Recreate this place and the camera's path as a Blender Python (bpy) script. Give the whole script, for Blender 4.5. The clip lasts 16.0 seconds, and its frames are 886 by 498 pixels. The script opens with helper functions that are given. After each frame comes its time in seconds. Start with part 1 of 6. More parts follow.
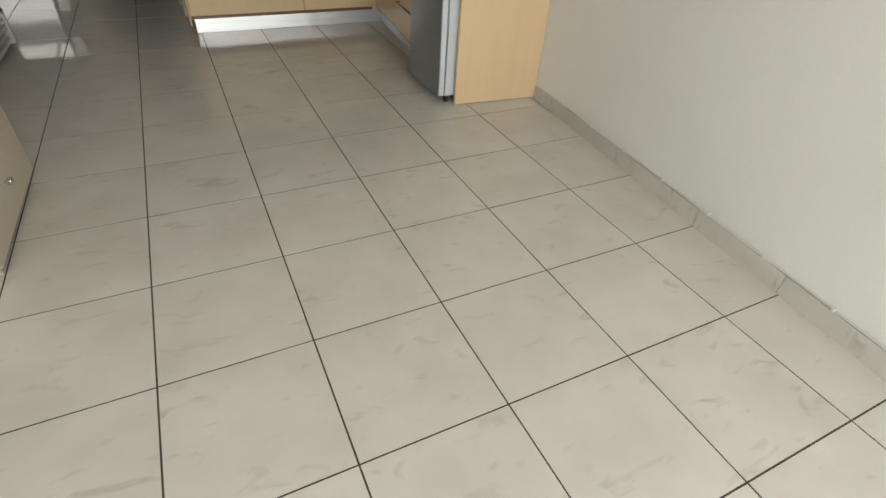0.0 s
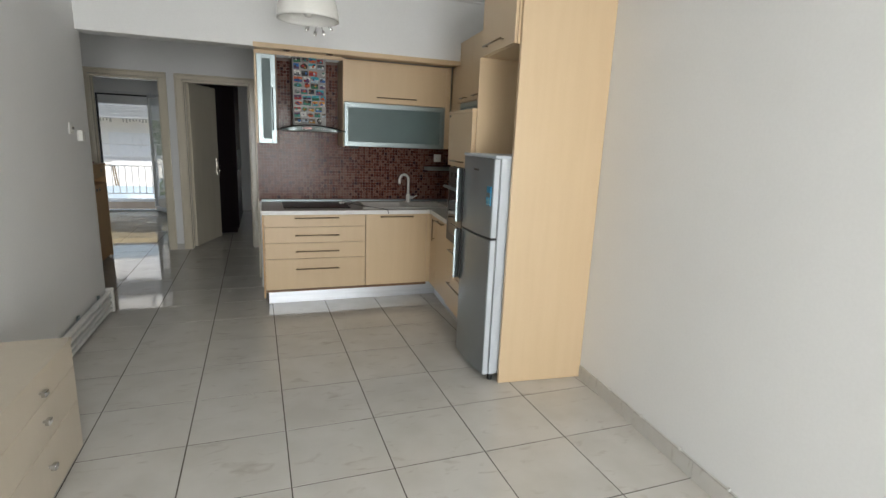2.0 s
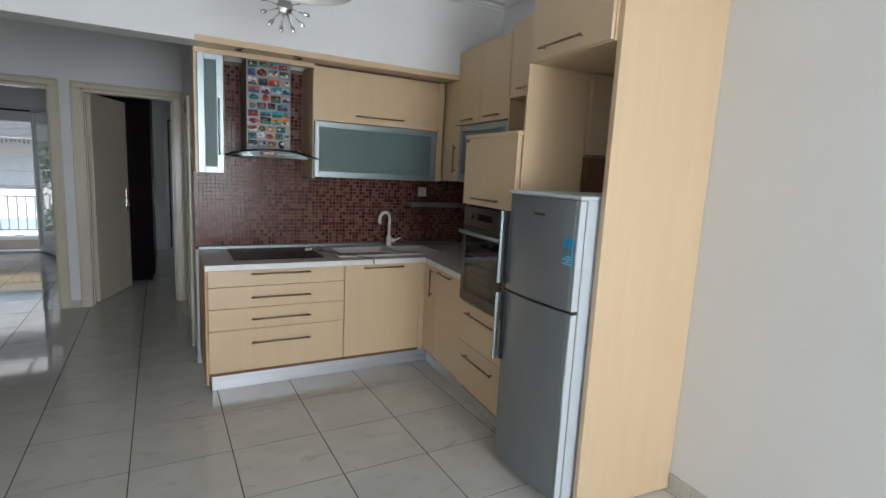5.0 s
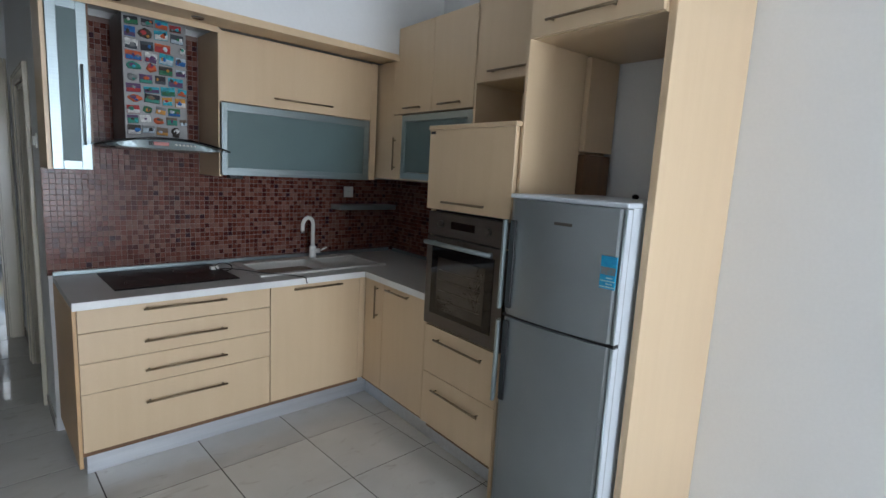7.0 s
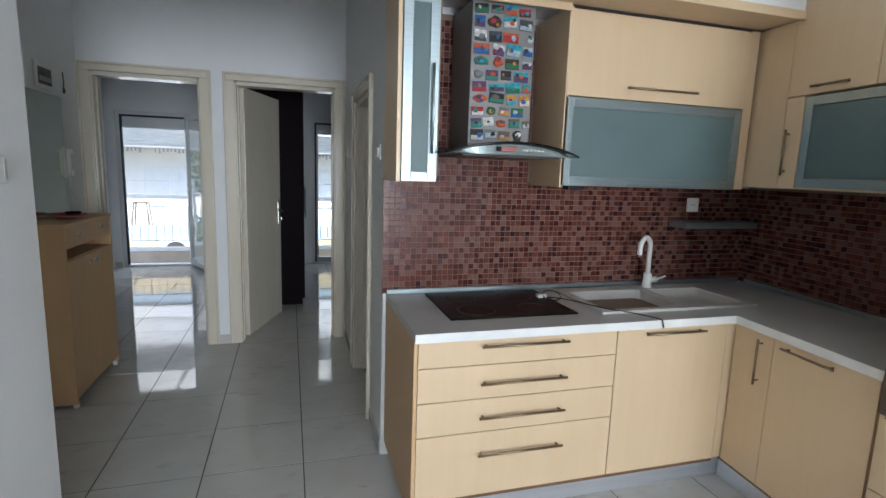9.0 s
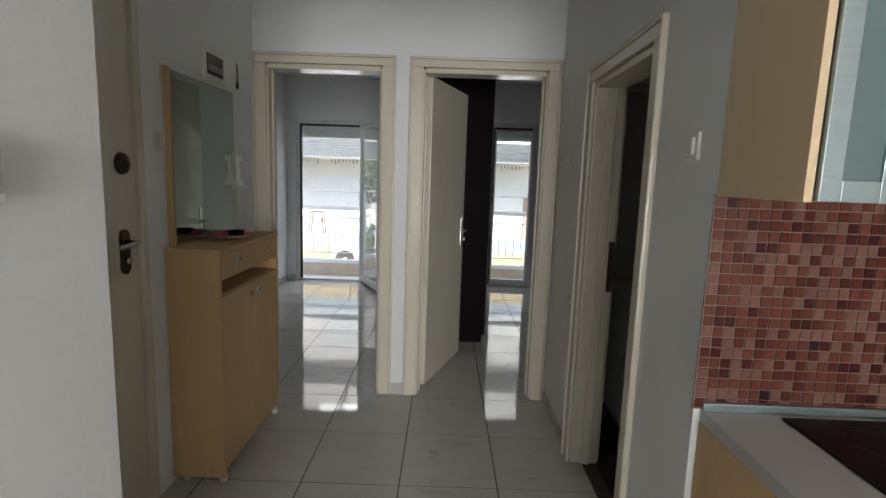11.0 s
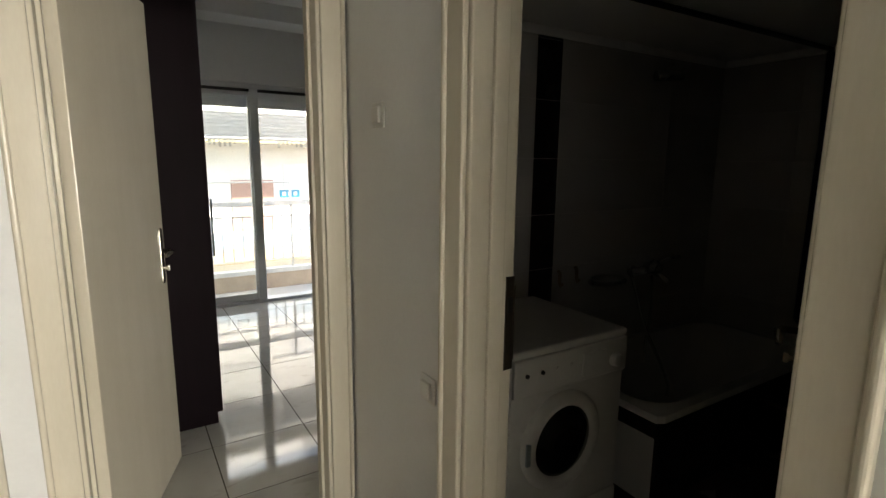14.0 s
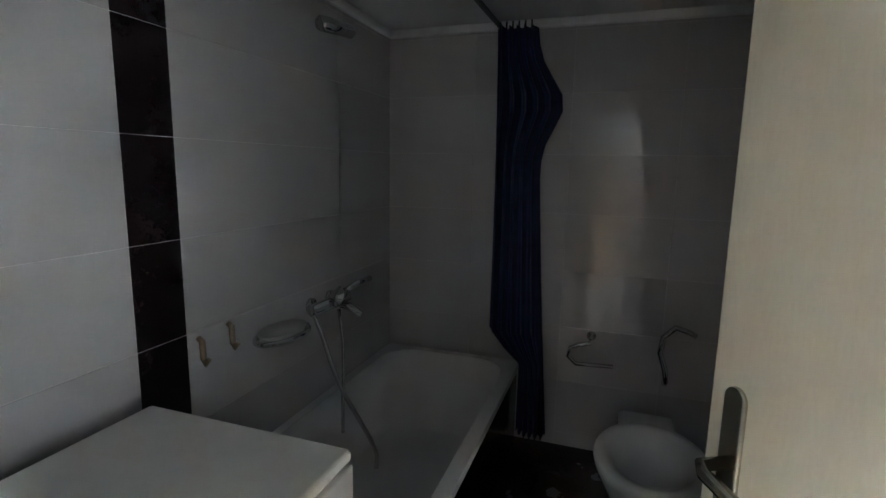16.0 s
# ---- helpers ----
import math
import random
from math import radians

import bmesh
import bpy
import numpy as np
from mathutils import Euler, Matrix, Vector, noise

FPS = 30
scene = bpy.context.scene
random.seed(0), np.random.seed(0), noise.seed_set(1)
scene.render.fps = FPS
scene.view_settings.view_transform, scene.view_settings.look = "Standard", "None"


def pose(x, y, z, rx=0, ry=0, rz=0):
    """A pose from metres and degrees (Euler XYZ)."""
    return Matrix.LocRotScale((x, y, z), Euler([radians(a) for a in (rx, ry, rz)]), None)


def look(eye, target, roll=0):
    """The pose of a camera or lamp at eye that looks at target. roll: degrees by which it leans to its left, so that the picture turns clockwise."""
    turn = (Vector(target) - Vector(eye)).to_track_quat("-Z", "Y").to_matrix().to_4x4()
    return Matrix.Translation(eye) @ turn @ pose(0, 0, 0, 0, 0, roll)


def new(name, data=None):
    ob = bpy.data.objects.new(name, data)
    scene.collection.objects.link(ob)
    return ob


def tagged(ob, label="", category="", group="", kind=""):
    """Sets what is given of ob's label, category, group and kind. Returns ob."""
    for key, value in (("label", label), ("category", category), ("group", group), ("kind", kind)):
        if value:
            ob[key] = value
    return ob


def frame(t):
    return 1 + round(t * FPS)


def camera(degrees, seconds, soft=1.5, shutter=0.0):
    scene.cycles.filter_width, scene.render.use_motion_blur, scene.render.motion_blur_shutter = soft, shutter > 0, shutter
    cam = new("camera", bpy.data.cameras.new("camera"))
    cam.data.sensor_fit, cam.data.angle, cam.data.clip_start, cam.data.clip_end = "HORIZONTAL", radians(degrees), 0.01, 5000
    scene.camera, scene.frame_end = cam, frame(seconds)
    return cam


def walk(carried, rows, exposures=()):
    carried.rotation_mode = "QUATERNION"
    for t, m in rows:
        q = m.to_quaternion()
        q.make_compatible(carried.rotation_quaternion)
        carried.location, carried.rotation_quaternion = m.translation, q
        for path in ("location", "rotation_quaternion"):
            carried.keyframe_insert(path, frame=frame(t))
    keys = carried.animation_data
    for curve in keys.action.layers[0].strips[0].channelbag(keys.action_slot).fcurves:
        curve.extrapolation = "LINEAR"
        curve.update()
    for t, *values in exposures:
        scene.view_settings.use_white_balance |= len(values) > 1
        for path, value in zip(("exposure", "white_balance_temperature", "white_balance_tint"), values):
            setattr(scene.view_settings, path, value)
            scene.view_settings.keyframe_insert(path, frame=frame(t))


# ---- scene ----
cam = camera(82.4, 16.0, 1.5, 0.0)
PATH = [
    (0, (0.116, 0.339, 1.357), (0.84, 1.727, 0.113), 3.9),
    (0.5, (0.157, 0.361, 1.43), (0.91, 1.907, 0.409), 3.5),
    (1, (0.173, 0.365, 1.478), (0.921, 2.057, 0.72), 4.0),
    (1.5, (0.174, 0.379, 1.552), (0.883, 2.165, 1.0), 3.4),
    (2, (0.182, 0.403, 1.59), (0.846, 2.243, 1.17), 2.4),
    (2.5, (0.186, 0.483, 1.595), (0.839, 2.34, 1.242), 2.4),
    (3, (0.162, 0.689, 1.6), (0.815, 2.553, 1.283), 2.9),
    (5.5, (-0.06, 1.828, 1.585), (1.023, 3.482, 1.286), 3.2),
    (6, (-0.062, 2.014, 1.593), (1.154, 3.574, 1.299), 3.6),
    (6.5, (-0.139, 2.244, 1.591), (1.18, 3.717, 1.288), 3.4),
    (7, (-0.146, 2.427, 1.583), (1.214, 3.863, 1.284), 3.2),
    (7.5, (-0.072, 2.616, 1.59), (1.287, 4.056, 1.31), 3.1),
    (8, (-0.087, 2.83, 1.586), (1.154, 4.375, 1.318), 2.7),
    (8.5, (-0.184, 3.05, 1.579), (0.784, 4.777, 1.294), 2.0),
    (9, (-0.281, 3.302, 1.55), (0.276, 5.198, 1.243), 1.9),
    (9.5, (-0.335, 3.582, 1.517), (-0.12, 5.552, 1.246), 1.4),
    (9.8, (-0.386, 3.725, 1.511), (-0.251, 5.702, 1.242), 1.6),
    (10, (-0.412, 3.866, 1.51), (-0.297, 5.844, 1.237), 1.8),
    (12.5, (-0.684, 5.285, 1.54), (-0.867, 7.256, 1.254), 1.3),
    (13, (-0.685, 5.555, 1.528), (-0.522, 7.527, 1.24), 1.5),
    (13.5, (-0.682, 5.807, 1.532), (0.0, 7.659, 1.212), 0.9),
    (14, (-0.554, 6.069, 1.517), (0.483, 7.745, 1.176), 0.6),
    (14.5, (-0.393, 6.312, 1.51), (0.945, 7.758, 1.166), 0.0),
    (15, (-0.228, 6.558, 1.494), (1.413, 7.645, 1.139), -0.3),
    (15.5, (-0.011, 6.715, 1.465), (1.775, 7.547, 1.122), 0.7),
    (16, (0.234, 6.854, 1.467), (2.104, 7.486, 1.147), 1.0),
]
EXPOSURES = [(0.0, 0.2, 7300, 10), (0.5, 0.45, 7000, 10), (1.0, 0.52, 6800, 10), (3.0, 0.48, 6600, 10), (5.5, 0.60, 6000, 10), (6.5, 0.64, 5750, 10), (8.0, 0.78, 5750, 10), (8.5, 1.45, 6000, 10), (9.0, 1.34, 5850, 10), (9.5, 1.26, 5750, 10), (10.0, 1.30, 6050, 10),
             (12.5, 1.45, 6800, 10), (13.0, 1.55, 6900, 10), (13.5, 1.68, 6950, 10), (14.0, 2.1, 7500, 10), (14.5, 2.5, 7300, 10), (15.0, 3.5, 6300, 10), (15.5, 4.8, 5950, 10), (16.0, 5.75, 5700, 10)]

walk(cam, [(t, look(eye, target, roll)) for t, eye, target, roll in PATH], EXPOSURES)

# ---- world and light ----
world = bpy.data.worlds.new("sky")
scene.world = world
world.use_nodes = True
wn = world.node_tree.nodes
sky = wn.new("ShaderNodeTexSky")
sky.sky_type = "NISHITA"
sky.sun_disc = False
sky.sun_elevation = radians(52)
sky.sun_rotation = radians(165)
wn["Background"].inputs["Strength"].default_value = 0.15
world.node_tree.links.new(sky.outputs["Color"], wn["Background"].inputs["Color"])
sun_data = bpy.data.lights.new("sun", "SUN")
sun_data.energy = 5.0
sun_data.angle = radians(1.0)
sun_data.color = (1.0, 0.95, 0.88)
sun = new("sun", sun_data)
sun.matrix_world = look((2, -10, 14), (0, 0, 0.2))
win_data = bpy.data.lights.new("added_daylight", "AREA")
win_data.shape = "RECTANGLE"
win_data.size, win_data.size_y = 1.9, 2.1
win_data.energy = 128
win_data.color = (0.93, 0.97, 1.0)
win_lamp = new("added_daylight", win_data)
win_lamp.matrix_world = look((0.62, -3.16, 1.2), (0.3, 3.0, 1.1))

# unseen fill lamps added above the balcony to brighten both bedrooms
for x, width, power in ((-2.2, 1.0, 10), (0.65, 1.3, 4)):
    fill_data = bpy.data.lights.new("added_daylight", "AREA")
    fill_data.shape = "RECTANGLE"
    fill_data.size, fill_data.size_y = width, 1.4
    fill_data.energy = power
    fill_data.color = (0.95, 0.98, 1.0)
    new("added_daylight", fill_data).matrix_world = look((x, 12.42, 2.98), (x, 9.9, 0.2))


# ---- materials ----
def surface(name, a, b=None, scale=8.0, rough=0.5, rough_var=0.08, metal=0.0, bump=0.0, bump_scale=120.0,
            stretch=(1, 1, 1), coat=0.0, fine=0.35, random_shade=0.0, transmission=0.0, specular=0.5, alpha=1.0):
    """Two-scale procedural surface: broad mottling, fine grain, uneven gloss and relief."""
    m = bpy.data.materials.new(name)
    m.use_nodes = True
    t = m.node_tree
    n, k = t.nodes, t.links
    p = n["Principled BSDF"]
    b = b or tuple(c * 0.9 for c in a)
    co = n.new("ShaderNodeTexCoord")
    mp = n.new("ShaderNodeMapping")
    mp.inputs["Scale"].default_value = stretch
    k.new(co.outputs["Object"], mp.inputs["Vector"])
    big = n.new("ShaderNodeTexNoise")
    big.inputs["Scale"].default_value = scale
    big.inputs["Detail"].default_value = 5
    small = n.new("ShaderNodeTexNoise")
    small.inputs["Scale"].default_value = bump_scale
    small.inputs["Detail"].default_value = 3
    k.new(mp.outputs["Vector"], big.inputs["Vector"])
    k.new(mp.outputs["Vector"], small.inputs["Vector"])
    blend = n.new("ShaderNodeMix")
    blend.inputs["Factor"].default_value = fine
    k.new(big.outputs["Fac"], blend.inputs["A"])
    k.new(small.outputs["Fac"], blend.inputs["B"])
    ramp = n.new("ShaderNodeValToRGB")
    ramp.color_ramp.elements[0].position, ramp.color_ramp.elements[1].position = 0.36, 0.64
    ramp.color_ramp.elements[0].color, ramp.color_ramp.elements[1].color = (*b, 1), (*a, 1)
    k.new(blend.outputs["Result"], ramp.inputs["Fac"])
    out = ramp.outputs["Color"]
    if random_shade:
        info = n.new("ShaderNodeObjectInfo")
        rng = n.new("ShaderNodeMapRange")
        rng.inputs["To Min"].default_value, rng.inputs["To Max"].default_value = 1 - random_shade, 1 + random_shade
        k.new(info.outputs["Random"], rng.inputs["Value"])
        hsv = n.new("ShaderNodeHueSaturation")
        k.new(rng.outputs["Result"], hsv.inputs["Value"])
        k.new(out, hsv.inputs["Color"])
        out = hsv.outputs["Color"]
    k.new(out, p.inputs["Base Color"])
    rr = n.new("ShaderNodeMapRange")
    rr.inputs["To Min"].default_value, rr.inputs["To Max"].default_value = max(0.02, rough - rough_var), min(1, rough + rough_var)
    k.new(big.outputs["Fac"], rr.inputs["Value"])
    k.new(rr.outputs["Result"], p.inputs["Roughness"])
    p.inputs["Metallic"].default_value = metal
    p.inputs["Coat Weight"].default_value = coat
    p.inputs["Coat Roughness"].default_value = 0.08
    p.inputs["Specular IOR Level"].default_value = specular
    p.inputs["Transmission Weight"].default_value = transmission
    if bump:
        bn = n.new("ShaderNodeBump")
        bn.inputs["Strength"].default_value = bump
        bn.inputs["Distance"].default_value = 0.004
        k.new(small.outputs["Fac"], bn.inputs["Height"])
        k.new(bn.outputs["Normal"], p.inputs["Normal"])
    return m


def mosaic_material(name, per_island):
    m = bpy.data.materials.new(name)
    m.use_nodes = True
    t = m.node_tree
    n, k = t.nodes, t.links
    p = n["Principled BSDF"]
    src = n.new("ShaderNodeNewGeometry").outputs["Random Per Island"] if per_island else n.new("ShaderNodeObjectInfo").outputs["Random"]
    ramp = n.new("ShaderNodeValToRGB")
    e = ramp.color_ramp.elements
    ramp.color_ramp.interpolation = "CONSTANT"
    e[0].position, e[0].color = 0.0, (0.122, 0.040, 0.027, 1)
    e[1].position, e[1].color = 0.34, (0.172, 0.084, 0.064, 1)
    for pos, col in ((0.58, (0.085, 0.024, 0.017, 1)), (0.78, (0.058, 0.015, 0.014, 1)), (0.90, (0.150, 0.070, 0.058, 1)), (0.97, (0.034, 0.014, 0.020, 1))):
        x = e.new(pos)
        x.color = col
    k.new(src, ramp.inputs["Fac"])
    co = n.new("ShaderNodeTexCoord")
    nz = n.new("ShaderNodeTexNoise")
    nz.inputs["Scale"].default_value = 90
    k.new(co.outputs["Object"], nz.inputs["Vector"])
    hsv = n.new("ShaderNodeHueSaturation")
    rng = n.new("ShaderNodeMapRange")
    rng.inputs["To Min"].default_value, rng.inputs["To Max"].default_value = 0.75, 1.25
    k.new(nz.outputs["Fac"], rng.inputs["Value"])
    k.new(rng.outputs["Result"], hsv.inputs["Value"])
    k.new(ramp.outputs["Color"], hsv.inputs["Color"])
    k.new(hsv.outputs["Color"], p.inputs["Base Color"])
    p.inputs["Roughness"].default_value = 0.14
    p.inputs["Specular IOR Level"].default_value = 0.18
    bn = n.new("ShaderNodeBump")
    bn.inputs["Strength"].default_value = 0.15
    bn.inputs["Distance"].default_value = 0.002
    k.new(nz.outputs["Fac"], bn.inputs["Height"])
    k.new(bn.outputs["Normal"], p.inputs["Normal"])
    return m


def glass_material(name, tint, rough=0.0):
    m = bpy.data.materials.new(name)
    m.use_nodes = True
    p = m.node_tree.nodes["Principled BSDF"]
    p.inputs["Base Color"].default_value = (*tint, 1)
    p.inputs["Transmission Weight"].default_value = 1.0
    p.inputs["Roughness"].default_value = rough
    p.inputs["IOR"].default_value = 1.45
    return m


PLASTER = surface("white_plaster", (0.80, 0.80, 0.79), (0.76, 0.76, 0.75), 1.3, 0.62, 0.06, bump=0.12, bump_scale=70)
CEILING = surface("ceiling_paint", (0.80, 0.80, 0.79), (0.77, 0.77, 0.76), 1.0, 0.75, bump=0.08, bump_scale=60)
def marbled_tile(name, base, dull, smudge, rough):
    """Pale glazed tile with cloudy mottling and sparse brownish smudges, different on each piece."""
    m = bpy.data.materials.new(name)
    m.use_nodes = True
    t = m.node_tree
    n, k = t.nodes, t.links
    p = n["Principled BSDF"]
    co, info = n.new("ShaderNodeTexCoord"), n.new("ShaderNodeObjectInfo")
    mul = n.new("ShaderNodeMath")
    mul.operation = "MULTIPLY"
    mul.inputs[1].default_value = 173.0
    k.new(info.outputs["Random"], mul.inputs[0])
    add = n.new("ShaderNodeVectorMath")
    k.new(co.outputs["Object"], add.inputs[0])
    k.new(mul.outputs[0], add.inputs[1])
    mp = n.new("ShaderNodeMapping")
    mp.inputs["Rotation"].default_value = (0, 0, 0.6)
    mp.inputs["Scale"].default_value = (1.0, 2.3, 1.0)
    k.new(add.outputs[0], mp.inputs["Vector"])
    cloud = n.new("ShaderNodeTexNoise")
    cloud.inputs["Scale"].default_value, cloud.inputs["Detail"].default_value = 4.0, 6
    k.new(add.outputs[0], cloud.inputs["Vector"])
    vein = n.new("ShaderNodeTexNoise")
    vein.inputs["Scale"].default_value, vein.inputs["Detail"].default_value = 6.5, 7
    vein.inputs["Distortion"].default_value = 0.9
    k.new(mp.outputs["Vector"], vein.inputs["Vector"])
    r1, r2 = n.new("ShaderNodeValToRGB"), n.new("ShaderNodeValToRGB")
    r1.color_ramp.elements[0].position, r1.color_ramp.elements[1].position = 0.32, 0.66
    r1.color_ramp.elements[0].color, r1.color_ramp.elements[1].color = (*dull, 1), (*base, 1)
    r2.color_ramp.elements[0].position, r2.color_ramp.elements[1].position = 0.60, 0.80
    k.new(cloud.outputs["Fac"], r1.inputs["Fac"])
    k.new(vein.outputs["Fac"], r2.inputs["Fac"])
    mix = n.new("ShaderNodeMix")
    mix.data_type = "RGBA"
    k.new(r2.outputs["Color"], mix.inputs["Factor"])
    k.new(r1.outputs["Color"], mix.inputs["A"])
    mix.inputs["B"].default_value = (*smudge, 1)
    k.new(mix.outputs["Result"], p.inputs["Base Color"])
    rr = n.new("ShaderNodeMapRange")
    rr.inputs["To Min"].default_value, rr.inputs["To Max"].default_value = rough * 0.7, rough * 1.4
    k.new(cloud.outputs["Fac"], rr.inputs["Value"])
    k.new(rr.outputs["Result"], p.inputs["Roughness"])
    p.inputs["Specular IOR Level"].default_value = 0.6
    return m


FLOOR_TILE = marbled_tile("marbled_floor_tile", (0.63, 0.61, 0.57), (0.565, 0.545, 0.50), (0.45, 0.415, 0.365), 0.05)
GROUT = surface("dark_grout", (0.085, 0.065, 0.05), (0.05, 0.04, 0.032), 20, 0.9, bump=0.3)
SKIRT = marbled_tile("skirting_tile", (0.61, 0.59, 0.55), (0.54, 0.52, 0.48), (0.38, 0.35, 0.30), 0.14)
WOOD = surface("maple_veneer", (0.66, 0.497, 0.315), (0.625, 0.462, 0.285), 3.0, 0.36, 0.05, bump=0.06, bump_scale=95, stretch=(7, 7, 0.55), fine=0.5)
# dark brown for carcasses; recess shade is put into this veneer colour
WOOD_DARKER = surface("dark_veneer_shade", (0.20, 0.105, 0.05), (0.15, 0.08, 0.04), 4, 0.4, bump=0.05, stretch=(6, 6, 0.6))
CABWOOD = surface("beech_laminate", (0.60, 0.39, 0.20), (0.53, 0.335, 0.165), 3.0, 0.42, 0.05, bump=0.06, bump_scale=80, stretch=(7, 7, 0.6), fine=0.5)
LAM_CREAM = surface("cream_laminate", (0.58, 0.51, 0.41), (0.55, 0.48, 0.385), 4, 0.38, bump=0.04, stretch=(6, 6, 0.6))
WORKTOP = surface("grey_worktop", (0.50, 0.485, 0.46), (0.475, 0.46, 0.437), 3, 0.34, 0.01, bump=0.02, bump_scale=400)
EDGE = surface("white_worktop_edge", (0.78, 0.78, 0.76), None, 10, 0.35)
ALU = surface("brushed_aluminium", (0.36, 0.42, 0.43), (0.31, 0.365, 0.375), 12, 0.38, 0.08, metal=0.85, bump=0.04, bump_scale=200, stretch=(0.4, 8, 8))
PLINTH = surface("aluminium_plinth", (0.72, 0.74, 0.77), (0.62, 0.64, 0.67), 8, 0.36, 0.08, metal=0.8, stretch=(0.4, 6, 6))
BRASS = surface("bronzed_handle", (0.30, 0.225, 0.14), (0.22, 0.16, 0.10), 30, 0.36, metal=0.85)
BRONZE_DARK = surface("dark_bronze", (0.075, 0.058, 0.045), (0.05, 0.04, 0.032), 25, 0.34, 0.08, metal=0.7)
HOB_GLASS = surface("matt_hob_glass", (0.010, 0.008, 0.008), (0.007, 0.006, 0.006), 10, 0.34, 0.05, specular=0.14)
CHROME = surface("chrome", (0.62, 0.62, 0.61), (0.55, 0.55, 0.54), 20, 0.09, 0.03, metal=1.0)
STEEL = surface("stainless_steel", (0.125, 0.108, 0.092), (0.105, 0.09, 0.078), 14, 0.42, 0.07, metal=0.6, bump=0.03, bump_scale=220, stretch=(0.4, 0.4, 8), specular=0.3)
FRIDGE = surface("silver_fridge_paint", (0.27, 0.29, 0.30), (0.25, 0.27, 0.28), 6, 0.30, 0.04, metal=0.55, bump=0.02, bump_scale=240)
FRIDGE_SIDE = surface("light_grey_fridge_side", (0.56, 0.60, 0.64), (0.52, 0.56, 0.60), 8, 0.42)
BLACK = surface("black_plastic", (0.016, 0.016, 0.017), (0.01, 0.01, 0.01), 20, 0.42)
BLACK_GLASS = surface("black_glass", (0.008, 0.007, 0.007), (0.006, 0.005, 0.005), 10, 0.06, 0.02, specular=0.3)
WHITE_PLASTIC = surface("white_plastic", (0.74, 0.73, 0.69), (0.70, 0.69, 0.65), 20, 0.35)
DOOR_PAINT = surface("cream_gloss_paint", (0.72, 0.66, 0.54), (0.67, 0.61, 0.49), 3, 0.17, 0.05, bump=0.05, bump_scale=60, stretch=(3, 3, 0.6))
GROOVE = surface("groove_paint", (0.80, 0.77, 0.68), None, 8, 0.4)
WENGE = surface("wenge_laminate", (0.009, 0.004, 0.006), (0.006, 0.003, 0.004), 5, 0.6, bump=0.05, stretch=(8, 8, 0.5), specular=0.07)
FROST = surface("frosted_glass", (0.19, 0.265, 0.262), (0.17, 0.24, 0.238), 4, 0.40, 0.04, transmission=0.35, specular=0.2)
GLASS = glass_material("clear_glass", (0.97, 1.0, 0.99))
SMOKE = glass_material("smoked_hood_glass", (0.20, 0.24, 0.24), 0.02)
MIRROR = surface("silvered_mirror", (0.74, 0.80, 0.70), (0.73, 0.79, 0.69), 3, 0.02, 0.005, metal=1.0)
CERAMIC = surface("glazed_ceramic", (0.80, 0.80, 0.79), (0.77, 0.77, 0.76), 5, 0.12)
SINKSTONE = surface("beige_composite_sink", (0.57, 0.55, 0.51), (0.53, 0.51, 0.47), 60, 0.42, bump=0.05, bump_scale=300)
BATH_TILE = surface("white_bath_tile", (0.53, 0.515, 0.50), (0.50, 0.485, 0.47), 4, 0.14, random_shade=0.02)
BATH_DARK = surface("dark_bath_tile", (0.025, 0.017, 0.018), (0.016, 0.011, 0.012), 8, 0.16, random_shade=0.1)
BATH_GROUT = surface("pale_bath_grout", (0.72, 0.71, 0.68), None, 20, 0.8)
BATH_FLOOR = surface("dark_bath_floor", (0.05, 0.035, 0.03), (0.03, 0.022, 0.02), 6, 0.25)
CURTAIN = surface("navy_curtain", (0.016, 0.024, 0.105), (0.010, 0.015, 0.07), 10, 0.7, bump=0.2, bump_scale=400)
PVC = surface("white_window_profile", (0.72, 0.73, 0.73), (0.68, 0.69, 0.69), 6, 0.3)
CONCRETE = surface("balcony_concrete", (0.52, 0.43, 0.33), (0.42, 0.34, 0.26), 5, 0.8, bump=0.3)
RAIL_PAINT = surface("white_rail_paint", (0.75, 0.75, 0.73), (0.66, 0.66, 0.64), 8, 0.4)
AWNING = surface("white_awning_slats", (0.74, 0.75, 0.75), (0.66, 0.67, 0.67), 6, 0.6)
FACADE_WHITE = surface("facade_render", (0.80, 0.79, 0.76), (0.72, 0.71, 0.68), 1.2, 0.85, bump=0.2, bump_scale=20)
FACADE_BLUE = surface("pale_blue_panel", (0.42, 0.52, 0.60), (0.36, 0.46, 0.54), 2, 0.7)
FACADE_OCHRE = surface("ochre_panel", (0.60, 0.48, 0.28), (0.52, 0.41, 0.23), 2, 0.8)
FACADE_BRICK = surface("weathered_brick", (0.42, 0.28, 0.23), (0.33, 0.21, 0.17), 6, 0.85, bump=0.4, bump_scale=30)
ASPHALT = surface("asphalt", (0.055, 0.055, 0.055), (0.04, 0.04, 0.04), 5, 0.9, bump=0.4, bump_scale=80)
LEAF = surface("foliage", (0.075, 0.13, 0.035), (0.04, 0.08, 0.02), 6, 0.6)
BARK = surface("bark", (0.12, 0.09, 0.06), (0.08, 0.06, 0.04), 12, 0.9, bump=0.5)
RED = surface("red_glazed_plate", (0.42, 0.03, 0.05), (0.33, 0.02, 0.035), 10, 0.25)
SHADE_WHITE = surface("white_glass_shade", (0.80, 0.79, 0.75), None, 6, 0.2, specular=0.6)
MOSAIC_ONE = mosaic_material("mosaic_glass", False)
